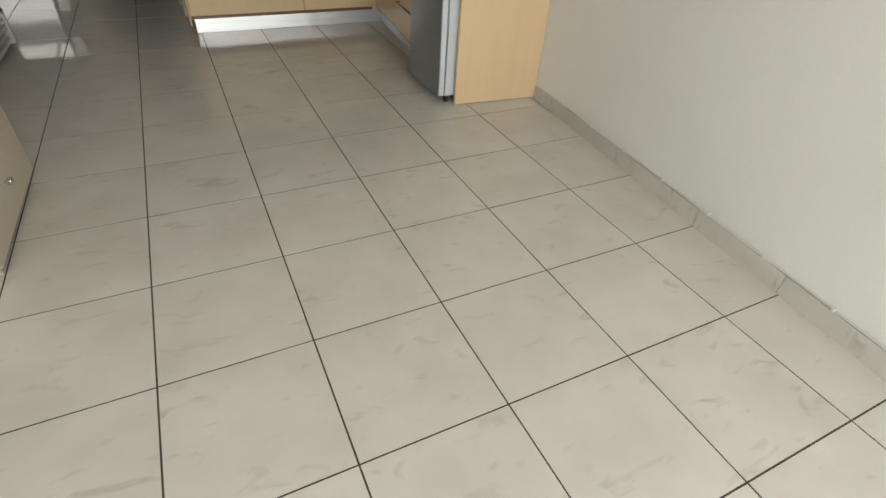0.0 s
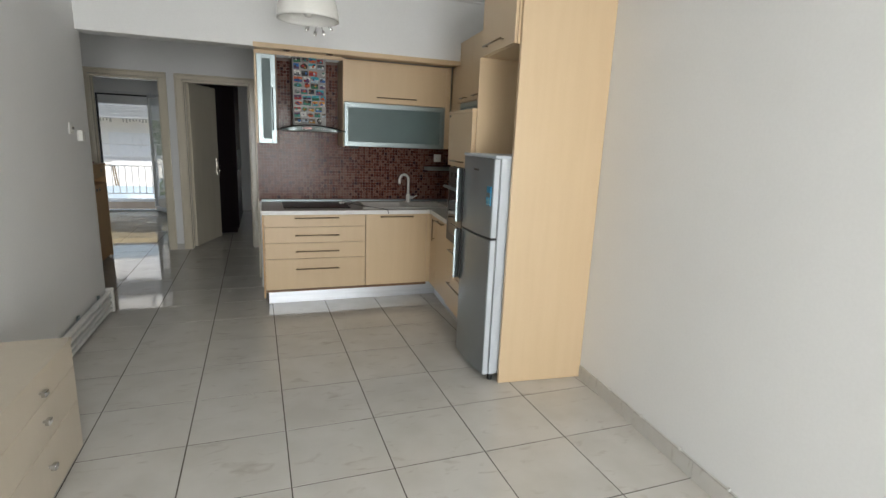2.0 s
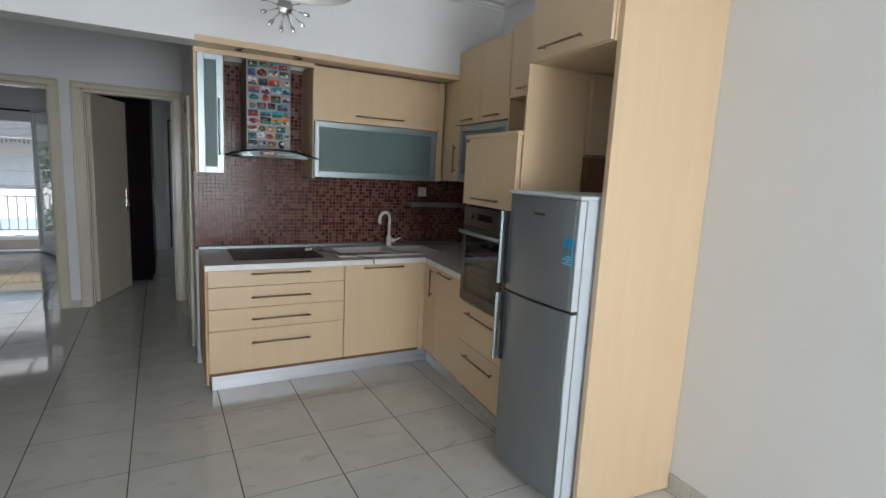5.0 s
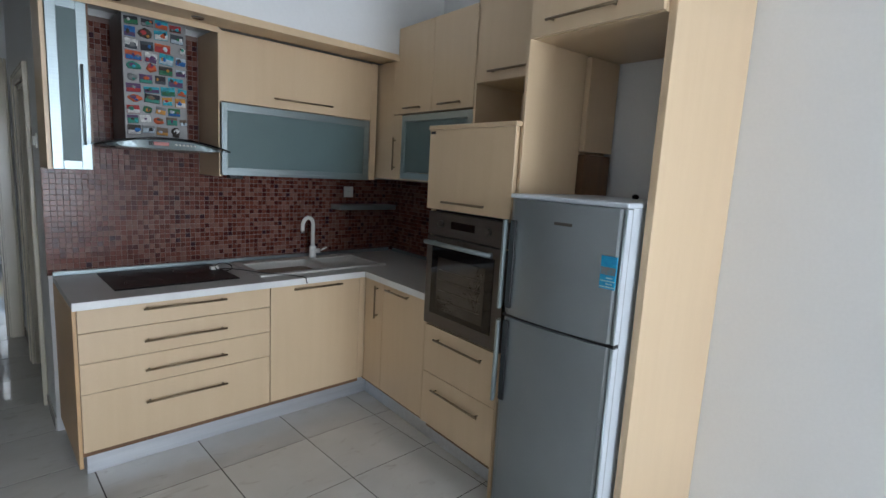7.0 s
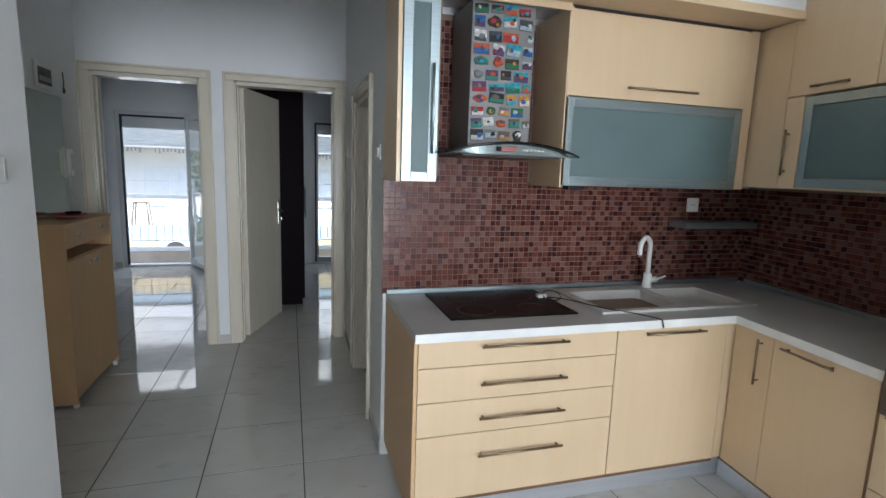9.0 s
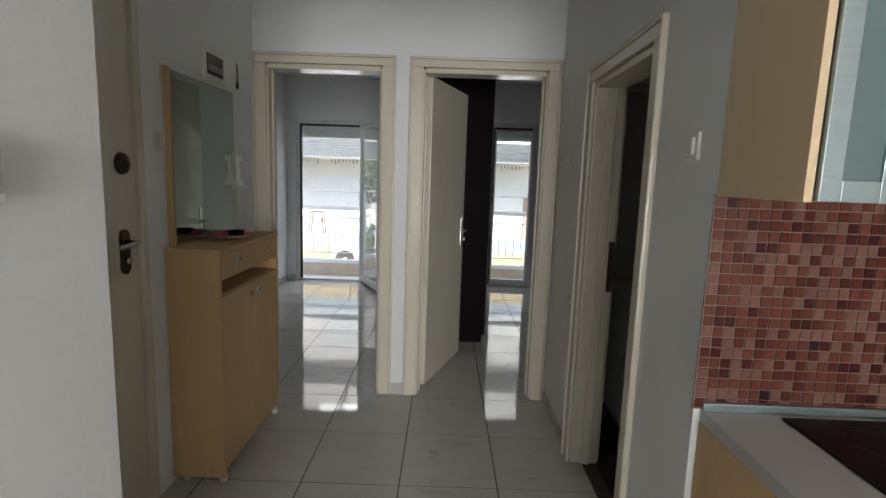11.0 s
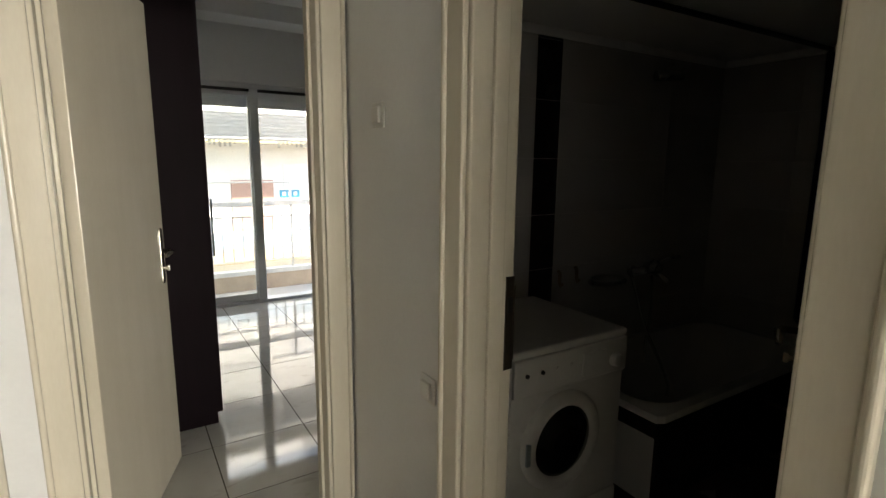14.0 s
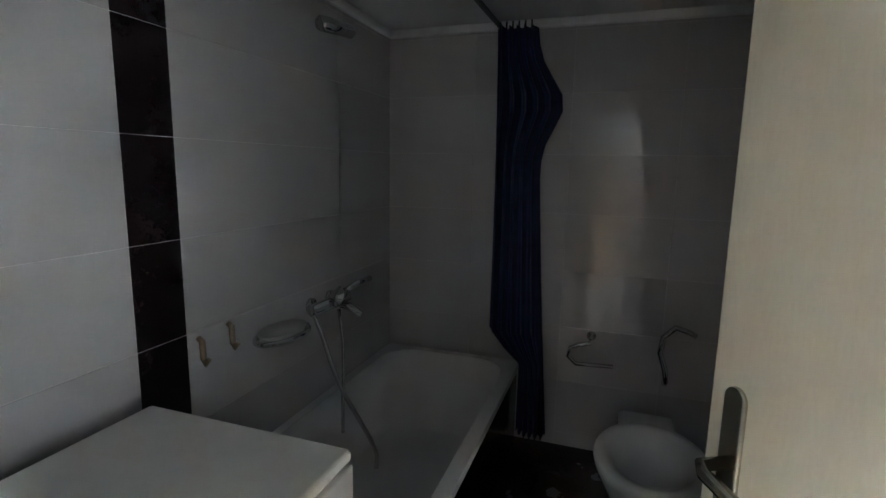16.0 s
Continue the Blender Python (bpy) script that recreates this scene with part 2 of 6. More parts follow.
MOSAIC_MANY = mosaic_material("mosaic_glass_field", True)
MOSAIC_GROUT = surface("brown_mosaic_grout", (0.225, 0.158, 0.132), (0.195, 0.135, 0.112), 40, 0.85)


# ---- helpers of this scene ----
def mesh_of(name, bm, mat, smooth=False):
    me = bpy.data.meshes.new(name)
    bmesh.ops.recalc_face_normals(bm, faces=bm.faces)
    bm.to_mesh(me)
    bm.free()
    if smooth:
        for f in me.polygons:
            f.use_smooth = True
    for x in (mat if isinstance(mat, (list, tuple)) else [mat]):
        me.materials.append(x)
    return me


def part(name, bm, mat, parent=None, label="", smooth=False):
    ob = new(name, mesh_of(name, bm, mat, smooth))
    ob.parent = parent
    if label:
        tagged(ob, label)
    return ob


def box(lo, hi, bevel=0.0, bm=None, segments=2):
    bm = bm or bmesh.new()
    c = [(lo[i] + hi[i]) / 2 for i in range(3)]
    s = [abs(hi[i] - lo[i]) for i in range(3)]
    r = bmesh.ops.create_cube(bm, size=1, matrix=Matrix.Translation(c) @ Matrix.Diagonal((*s, 1)))
    if bevel:
        edges = list({e for v in r["verts"] for e in v.link_edges})
        bmesh.ops.bevel(bm, geom=edges, offset=min(bevel, min(s) * 0.45), segments=segments, affect="EDGES", profile=0.5)
    return bm


def rod(a, b, r, bm=None, seg=14, r2=None):
    bm = bm or bmesh.new()
    a, b = Vector(a), Vector(b)
    m = Matrix.Translation((a + b) / 2) @ (b - a).to_track_quat("Z", "Y").to_matrix().to_4x4()
    bmesh.ops.create_cone(bm, cap_ends=True, segments=seg, radius1=r, radius2=r if r2 is None else r2, depth=(b - a).length, matrix=m)
    return bm


def tube(points, r, bm=None, seg=10):
    """A round bar that follows the points."""
    bm = bm or bmesh.new()
    pts = [Vector(p) for p in points]
    rings = []
    side = None
    for i, p in enumerate(pts):
        d = (pts[min(i + 1, len(pts) - 1)] - pts[max(i - 1, 0)]).normalized()
        if side is None:
            side = d.orthogonal().normalized()
        side = (side - d * side.dot(d)).normalized()
        up = d.cross(side)
        rings.append([bm.verts.new(p + r * (math.cos(2 * math.pi * j / seg) * side + math.sin(2 * math.pi * j / seg) * up)) for j in range(seg)])
    for u, v in zip(rings, rings[1:]):
        for j in range(seg):
            bm.faces.new((u[j], u[(j + 1) % seg], v[(j + 1) % seg], v[j]))
    bm.faces.new(rings[0])
    bm.faces.new(rings[-1])
    return bm


def lathe(profile, seg=32, bm=None, centre=(0, 0, 0)):
    """Turns a profile of (radius, height) round the z axis."""
    bm = bm or bmesh.new()
    rings = []
    for r, z in profile:
        if r < 1e-5:
            rings.append([bm.verts.new((centre[0], centre[1], centre[2] + z))])
        else:
            rings.append([bm.verts.new((centre[0] + r * math.cos(2 * math.pi * j / seg), centre[1] + r * math.sin(2 * math.pi * j / seg), centre[2] + z)) for j in range(seg)])
    for u, v in zip(rings, rings[1:]):
        for j in range(seg):
            q = [u[j % len(u)], u[(j + 1) % len(u)], v[(j + 1) % len(v)], v[j % len(v)]]
            q = list(dict.fromkeys(q))
            if len(q) > 2:
                bm.faces.new(q)
    return bm


def prism(outline, z0, z1, bm=None, bevel=0.0):
    """A slab with the given outline in plan."""
    bm = bm or bmesh.new()
    lo = [bm.verts.new((x, y, z0)) for x, y in outline]
    hi = [bm.verts.new((x, y, z1)) for x, y in outline]
    bm.faces.new(lo[::-1])
    bm.faces.new(hi)
    n = len(outline)
    for i in range(n):
        bm.faces.new((lo[i], lo[(i + 1) % n], hi[(i + 1) % n], hi[i]))
    if bevel:
        bmesh.ops.bevel(bm, geom=list(bm.edges), offset=bevel, segments=2, affect="EDGES", profile=0.5)
    return bm


def shift(bm, m):
    bmesh.ops.transform(bm, matrix=m, verts=bm.verts)
    return bm


def thing(name, m, label, category, group="", kind=""):
    ob = new(name)
    ob.matrix_world = m
    return tagged(ob, label, category, group, kind)


def slab(name, lo, hi, mat, label, bevel=0.0):
    ob = part(name, box(lo, hi, bevel), mat)
    return tagged(ob, label, name.split("_")[0], kind="structure")


def bar_handle(parent, a, b, out, mat=BRASS):
    """A bar pull between two posts; out is the way it stands off its front."""
    a, b, out = Vector(a), Vector(b), Vector(out)
    d = (b - a).normalized()
    bm = rod(a + out, b + out, 0.0058, seg=10)
    for p in (a + d * 0.02, b - d * 0.02):
        rod(p - out * 0.05, p + out, 0.0045, bm, 8)
    return part("handle", bm, mat, parent, "slim bronzed bar handle", True)


# ---- frame of the right-hand kitchen wall, which runs a little askew ----
SKEW = 4.86
RUN = pose(2.19, 2.55, 0, 0, 0, -SKEW)


def on_run(lx, ly, z=0.0):
    return RUN @ Vector((lx, ly, z))


# ---- setting: walls ----
H_LIVING, H_HALL = 2.96, 2.95
X_LEFT, Y_BEAM, X_HALL, Y_DOORS, X_BATH, Y_BACK = -1.14, 5.26, -1.855, 7.88, 0.148, 5.85


def wall_with_openings(name, axis, face, depth, start, end, height, openings, mat, label):
    """A wall along x or y; openings are (from, to, sill, head)."""
    bm = bmesh.new()

    def piece(u0, u1, z0, z1):
        if u1 - u0 < 1e-4 or z1 - z0 < 1e-4:
            return
        if axis == "x":
            box((u0, face, z0), (u1, face + depth, z1), bm=bm)
        else:
            box((face, u0, z0), (face + depth, u1, z1), bm=bm)
    at = start
    for u0, u1, sill, head in sorted(openings):
        piece(at, u0, 0, height)
        piece(u0, u1, 0, sill)
        piece(u0, u1, head, height)
        at = u1
    piece(at, end, 0, height)
    bmesh.ops.remove_doubles(bm, verts=bm.verts, dist=1e-5)
    return tagged(part(name, bm, mat), label, "wall", kind="structure")


# right wall of living room and kitchen, askew
wr = part("wall_east", box((0, -6.75, 0), (0.15, 3.55, H_LIVING)), PLASTER)
wr.matrix_world = RUN
tagged(wr, "plain white painted plaster wall of living room", "wall", kind="structure")
wall_with_openings("wall_west", "y", X_LEFT - 0.15, 0.15, -3.2, 5.36, H_LIVING, [], PLASTER, "white painted plaster wall with switch plates")
wall_with_openings("wall_south", "x", -3.35, 0.15, -1.29, 2.0, H_LIVING, [(-0.38, 1.6, 0.1, 2.3)], PLASTER, "white plaster wall with a wide balcony opening")
slab("wall_return", (X_HALL - 0.15, 5.21, 0), (X_LEFT - 0.15, 5.36, H_LIVING), PLASTER, "white plaster return wall beside entrance hall")
wall_with_openings("wall_entrance", "y", X_HALL - 0.15, 0.15, 5.36, Y_DOORS, H_HALL, [(5.71, 6.625, 0, 2.22)], PLASTER, "white hall wall holding the entrance door")
wall_with_openings("wall_bedrooms", "x", Y_DOORS, 0.15, -3.0, X_BATH, H_HALL,
                   [(-1.795, -0.985, 0, 2.22), (-0.777, 0.08, 0, 2.22)], PLASTER, "white hall wall with two bedroom doorways")
wall_with_openings("wall_bath", "y", X_BATH, 0.15, Y_BACK, 8.2, H_HALL, [(6.315, 7.125, 0, 2.02)], PLASTER, "white hall wall with the bathroom doorway")
slab("wall_kitchen_back", (X_BATH + 0.15, Y_BACK, 0), (3.0, Y_BACK + 0.12, H_HALL), PLASTER, "plaster wall behind kitchen units")
# dropped beam over hall opening and kitchen
slab("beam", (X_LEFT, Y_BEAM, 2.31), (0.15, Y_BEAM + 0.2, H_LIVING), PLASTER, "white dropped beam over hall opening")
slab("bulkhead", (0.15, Y_BEAM + 0.004, 2.345), (2.45, Y_BACK, H_LIVING), PLASTER, "white bulkhead above kitchen cabinets")
slab("ceiling_living", (-1.3, -3.35, H_LIVING), (2.6, 5.46, H_LIVING + 0.12), CEILING, "plain white painted ceiling")
slab("ceiling_hall", (-2.15, 5.46, H_HALL), (0.3, 8.03, H_HALL + 0.12), CEILING, "plain white painted hall ceiling")
slab("ceiling_entry", (-2.15, 5.21, H_HALL), (-1.3, 5.46, H_HALL + 0.12), CEILING, "plain white painted hall ceiling")
# plaster cove along ceiling
bm = bmesh.new()
for i, (o, z) in enumerate(((0.07, 0.0), (0.045, -0.03), (0.02, -0.055))):
    box((0.152, Y_BEAM + 0.003 - o, H_LIVING + z - 0.028), (2.42, Y_BEAM + 0.003, H_LIVING + z - 0.001), 0.008, bm)
    box((X_LEFT + 0.001, Y_BEAM - 0.001 - o, H_LIVING + z - 0.028), (0.15, Y_BEAM - 0.001, H_LIVING + z - 0.001), 0.008, bm)
tagged(part("trim", bm, CEILING), "white stepped plaster cove under ceiling", "trim", kind="structure")
cove = part("trim", box((-0.05, -6.5, H_LIVING - 0.07), (-0.001, 2.65, H_LIVING - 0.001), 0.02), CEILING)
cove.matrix_world = RUN
tagged(cove, "white plaster cove along living room wall", "trim", kind="structure")

# bedrooms
Y_WIN = 11.55
wall_with_openings("wall_north", "x", Y_WIN, 0.22, -3.0, 2.5, H_HALL, [(-2.70, -1.74, 0.0, 2.235), (-0.04, 1.32, 0.0, 2.265)], PLASTER, "white bedroom wall with two balcony doors")
slab("wall_bedroom_west", (-2.98, 8.03, 0), (-2.83, Y_WIN, H_HALL), PLASTER, "white bedroom side wall")
slab("wall_party", (-0.92, 8.03, 0), (-0.82, Y_WIN, H_HALL), PLASTER, "white wall between bedrooms")
slab("wall_bedroom_east", (2.3, 8.2, 0), (2.45, Y_WIN, H_HALL), PLASTER, "white bedroom side wall")
slab("wall_bath_north", (X_BATH + 0.15, 8.0625, 0), (3.0, 8.2, H_HALL), PLASTER, "wall between bathroom and bedroom")
slab("ceiling_bedrooms", (-3.0, 8.03, H_HALL), (2.5, Y_WIN + 0.22, H_HALL + 0.12), CEILING, "plain white bedroom ceiling")
slab("beam_bedroom_1", (-2.83, 11.2, 2.80), (-0.92, Y_WIN, H_HALL), CEILING, "white dropped beam over balcony door")
slab("beam_bedroom_2", (-0.82, 11.2, 2.80), (2.3, Y_WIN, H_HALL), CEILING, "white dropped beam over balcony door")

# ---- floor: bed and tiles ----
floor = tagged(part("floor", box((-3.0, -3.35, -0.06), (2.6, Y_WIN + 0.2, -0.0016)), GROUT), "glossy pale marbled floor tiles with dark joints", "floor", kind="structure")
TILE = 0.488
bm = box((-TILE / 2 + 0.003, -TILE / 2 + 0.003, -0.008), (TILE / 2 - 0.003, TILE / 2 - 0.003, 0.0))
tile_mesh = mesh_of("floor_tile", bm, FLOOR_TILE)
ang = math.atan(0.010)
# joints across the room, uneven as they were laid
rows_y = [2.548 - 0.4925 * k for k in range(14, 0, -1)] + [2.548, 3.03, 3.51, 3.985, 4.445, 4.93]
rows_y += [5.40, 5.873, 6.345, 6.835, 7.34, 7.845]
while rows_y[-1] < 11.9:
    rows_y.append(rows_y[-1] + 0.490)
for i in range(-9, 4):
    for y0, y1 in zip(rows_y, rows_y[1:]):
        u, v = (i + 0.5) * TILE, (y0 + y1) / 2 - 2.548
        x = 0.752 + u * math.cos(ang) - v * math.sin(ang)
        y = 2.548 + u * math.sin(ang) + v * math.cos(ang)
        inside = (y < 5.5 and -1.45 < x < 2.65) or (5.3 <= y < 8.1 and -2.3 < x < 0.25) or (5.3 <= y < 6.0 and 0 < x < 2.6) or (7.8 <= y < 11.8 and -3.05 < x < 0.2) or (8.1 <= y < 11.8 and 0.1 < x < 2.45)
        if not inside or y < -3.3:
            continue
        o = new("floor_tile", tile_mesh)
        o.parent = floor
        o.matrix_basis = Matrix.Translation((x, y, 0)) @ Matrix.Rotation(ang, 4, "Z") @ Euler((random.gauss(0, 0.0012), random.gauss(0, 0.0012), 0)).to_matrix().to_4x4() @ Matrix.Diagonal((1, (y1 - y0) / TILE, 1, 1))

# ---- skirting along right wall, in pieces ----
skirt = tagged(new("baseboard"), "pale tile skirting with cracked paint line above", "baseboard", kind="structure")
skirt.matrix_world = RUN
sk_mesh = mesh_of("skirting_tile", box((-0.010, 0.002, 0.0), (0.0, 0.486, 0.092), 0.002), SKIRT)
for k in range(-13, 2):
    o = new("skirting_tile", sk_mesh)
    o.parent = skirt
    length = 1.0 if k < 1 else 0.27
    o.matrix_basis = Matrix.Translation((-0.001, k * 0.488 + 0.005 - 0.002, 0)) @ Matrix.Diagonal((1, length, 1, 1))
# thin cable stapled along top of the skirting
cable = thing("cable", RUN, "thin white cable clipped along top of skirting", "cable")
pts = [(-0.009 + 0.002 * math.sin(7 * y), y, 0.100 + 0.004 * noise.noise((0, y * 5, 0))) for y in np.linspace(-6.0, 0.30, 80)]
part("wire", tube(pts, 0.0035, seg=6), WHITE_PLASTIC, cable, smooth=True)
for y in np.linspace(-3.9, 0.25, 14):
    part("clip", box((-0.016, y - 0.006, 0.093), (-0.002, y + 0.006, 0.110), 0.002), WHITE_PLASTIC, cable)
# further skirting in hall and bedrooms
for k, (lo, hi) in enumerate((((X_BATH - 0.008, Y_BACK + 0.01, 0), (X_BATH - 0.0005, 6.25, 0.08)), ((X_BATH - 0.008, 7.19, 0), (X_BATH - 0.0005, 7.87, 0.08)),
                              ((-0.924, Y_DOORS - 0.009, 0), (-0.838, Y_DOORS - 0.0005, 0.08)), ((-2.829, 8.05, 0), (-2.82, 11.5, 0.08)), ((-2.8, 11.54, 0), (-2.71, 11.5495, 0.08)))):
    tagged(part("baseboard", box(lo, hi, 0.002), SKIRT), "pale tile skirting at foot of wall", "baseboard", kind="structure")

# ---- kitchen: base units along the back wall ----
FRONT_Y, CT_Z = 5.185, 0.905
I = Matrix.Identity(4)


def front_panel(name, parent, x0, x1, z0, z1, y=FRONT_Y, mat=WOOD):
    return part(name, box((x0 + 0.0015, y, z0 + 0.0015), (x1 - 0.0015, y + 0.018, z1 - 0.0015), 0.0018), mat, parent)


drawer_unit = thing("drawer_unit", I, "light maple kitchen unit with four drawers under the hob", "kitchen cabinet")
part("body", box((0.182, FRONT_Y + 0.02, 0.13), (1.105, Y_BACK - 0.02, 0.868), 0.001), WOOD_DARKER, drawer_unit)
part("side_panel", box((0.165, FRONT_Y - 0.002, 0.085), (0.181, Y_BACK - 0.004, 0.869), 0.0015), CABWOOD, drawer_unit)
for z0, z1, hz in ((0.752, 0.866, 0.838), (0.602, 0.752, 0.675), (0.452, 0.602, 0.523), (0.158, 0.452, 0.355)):
    d = front_panel("drawer", drawer_unit, 0.182, 1.105, z0, z1)
    bar_handle(d, (0.45, FRONT_Y, hz), (0.85, FRONT_Y, hz), (0, -0.026, 0))
sink_unit = thing("sink_unit", I, "light maple kitchen unit with one door under the sink", "kitchen cabinet")
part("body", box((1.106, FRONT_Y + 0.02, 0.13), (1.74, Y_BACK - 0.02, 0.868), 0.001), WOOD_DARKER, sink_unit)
d = front_panel("door", sink_unit, 1.107, 1.722, 0.158, 0.866)
bar_handle(d, (1.245, FRONT_Y, 0.842), (1.575, FRONT_Y, 0.842), (0, -0.026, 0))
part("filler", box((1.724, FRONT_Y + 0.002, 0.16), (1.795, FRONT_Y + 0.02, 0.866), 0.001), WOOD, sink_unit)
plinth = thing("plinth", I, "brushed aluminium plinth strip under kitchen units", "plinth")
part("board", box((0.205, 5.275, 0.002), (1.90, 5.29, 0.156), 0.001), PLINTH, plinth)
part("return_board", box((0.205, 5.291, 0.002), (0.22, 5.82, 0.128), 0.001), PLINTH, plinth)
m = part("side_board", box((-0.565, 1.30, 0.002), (-0.55, 2.682, 0.156), 0.001), PLINTH, plinth)
m.matrix_basis = RUN

# ---- kitchen: corner unit, oven column, fridge niche on the skew wall ----
corner_unit = thing("corner_unit", RUN, "light maple corner base unit with narrow door", "kitchen cabinet")
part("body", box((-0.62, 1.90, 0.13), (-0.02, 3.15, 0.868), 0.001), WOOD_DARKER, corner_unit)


def run_front(name, parent, lx, y0, y1, z0, z1, mat=WOOD, t=0.018):
    return part(name, box((lx, y0 + 0.0015, z0 + 0.0015), (lx + t, y1 - 0.0015, z1 - 0.0015), 0.0018), mat, parent)


d = run_front("door", corner_unit, -0.645, 2.36, 2.585, 0.158, 0.866)
bar_handle(d, (-0.645, 2.42, 0.625), (-0.645, 2.42, 0.84), (-0.026, 0, 0))
d = run_front("door", corner_unit, -0.645, 1.90, 2.36, 0.158, 0.866)
bar_handle(d, (-0.645, 2.06, 0.838), (-0.645, 2.30, 0.838), (-0.026, 0, 0))

oven_column = thing("oven_column", RUN, "light maple oven column with drawers and top flap", "kitchen cabinet")
OX = -0.663
part("side_panel", box((OX + 0.004, 1.862, 0.16), (-0.01, 1.88, 1.385), 0.001), WOOD, oven_column)
part("side_panel", box((OX + 0.004, 1.284, 0.002), (-0.01, 1.302, 1.385), 0.001), WOOD, oven_column)
part("body", box((OX + 0.03, 1.304, 0.13), (-0.02, 1.86, 0.747), 0.001), WOOD_DARKER, oven_column)
for z0, z1, hz in ((0.470, 0.745, 0.68), (0.165, 0.470, 0.39)):
    d = run_front("drawer", oven_column, OX, 1.29, 1.878, z0, z1)
    bar_handle(d, (OX, 1.385, hz), (OX, 1.765, hz), (-0.026, 0, 0))
top_box = part("flap_cabinet", box((OX + 0.0, 1.27, 1.388), (-0.01, 1.885, 1.80), 0.002), WOOD, oven_column)
d = part("flap_door", box((OX - 0.022, 1.262, 1.39), (OX - 0.002, 1.887, 1.80), 0.003), WOOD, oven_column)
bar_handle(d, (OX - 0.022, 1.42, 1.432), (OX - 0.022, 1.73, 1.432), (-0.026, 0, 0))
part("cap", box((OX - 0.028, 1.255, 1.80), (-0.01, 1.892, 1.822), 0.003), WOOD, oven_column)
part("badge", box((OX - 0.024, 1.84, 1.778), (OX - 0.021, 1.876, 1.792), 0.0005), BLACK, oven_column, "small black maker's badge")

oven = thing("built_in_oven", RUN, "built-in stainless steel electric oven with black glass door", "oven")
part("body", box((OX + 0.02, 1.306, 0.751), (-0.12, 1.858, 1.384), 0.001), BLACK, oven)
part("control_panel", box((OX - 0.012, 1.277, 1.252), (OX + 0.018, 1.876, 1.375), 0.003), STEEL, oven)
part("display", box((OX - 0.0145, 1.50, 1.298), (OX - 0.011, 1.68, 1.336), 0.001), BLACK_GLASS, oven)
for y in (1.40, 1.76):
    part("knob", shift(lathe([(0, 0), (0.019, 0), (0.018, 0.016), (0.015, 0.019), (0, 0.019)], 20), Matrix.Translation((OX - 0.011, y, 1.316)) @ Matrix.Rotation(radians(-90), 4, "Y")), STEEL, oven, smooth=True)
door_o = part("door", box((OX - 0.014, 1.277, 0.758), (OX + 0.018, 1.876, 1.246), 0.003), STEEL, oven)
part("door_glass", box((OX - 0.017, 1.345, 0.825), (OX - 0.013, 1.825, 1.195), 0.002), BLACK_GLASS, door_o)
part("inner_pane", box((OX - 0.0185, 1.40, 0.855), (OX - 0.0168, 1.77, 1.14), 0.001), surface("oven_window", (0.035, 0.028, 0.022), (0.02, 0.016, 0.013), 5, 0.07, 0.02), door_o)
for k in range(4):
    z = 0.91 + k * 0.055
    part("rack", rod((OX - 0.0192, 1.42, z), (OX - 0.0192, 1.75, z), 0.0016, seg=6), STEEL, door_o)
bm = rod((OX - 0.055, 1.33, 1.215), (OX - 0.055, 1.84, 1.215), 0.012, seg=14)
for y in (1.37, 1.80):
    rod((OX - 0.055, y, 1.215), (OX - 0.014, y, 1.215), 0.009, bm, 10)
part("handle", bm, ALU, door_o, "wide brushed aluminium bar handle", True)

# fridge housing
housing = thing("fridge_housing", RUN, "tall light maple fridge housing with end panel and top cabinet", "kitchen cabinet")
part("end_panel", box((-0.608, 0.630, 0.004), (-0.002, 0.660, 2.57), 0.0018), WOOD, housing)
part("inner_panel", box((-0.655, 1.245, 0.002), (-0.26, 1.263, 2.165), 0.0018), WOOD, housing)
part("back_panel", box((-0.25, 1.225, 1.72), (-0.02, 1.262, 2.16), 0.0018), WOOD, housing)
# shade low in the niche is painted as this panel's darker brown
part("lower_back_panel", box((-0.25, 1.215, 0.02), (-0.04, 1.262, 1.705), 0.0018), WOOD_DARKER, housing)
part("top_cabinet", box((-0.62, 0.662, 2.166), (-0.01, 1.262, 2.565), 0.0018), WOOD, housing)
d = run_front("door", housing, -0.642, 0.660, 1.262, 2.168, 2.565)
bar_handle(d, (-0.642, 0.83, 2.222), (-0.642, 1.16, 2.222), (-0.026, 0, 0))

# fridge
STAND = Matrix.Translation((2.272, 2.563, 0))
fridge = thing("fridge_freezer", STAND, "silver two-door fridge freezer standing in maple housing", "fridge")
FX, F0, F1 = -0.752, 0.712, 1.245


def bowed_front(lx, y0, y1, z0, z1, bow, back):
    """A door with a gently curved front and softened vertical edges."""
    n = 18
    out = []
    for i in range(n + 1):
        s = i / n
        e = min(s, 1 - s)
        soft = 0.018 * (1 - min(1, e / 0.05)) ** 2
        out.append((lx - bow * (1 - (2 * s - 1) ** 2) + bow + soft, y0 + s * (y1 - y0)))
    out += [(back, y1), (back, y0)]
    return prism(out, z0, z1)


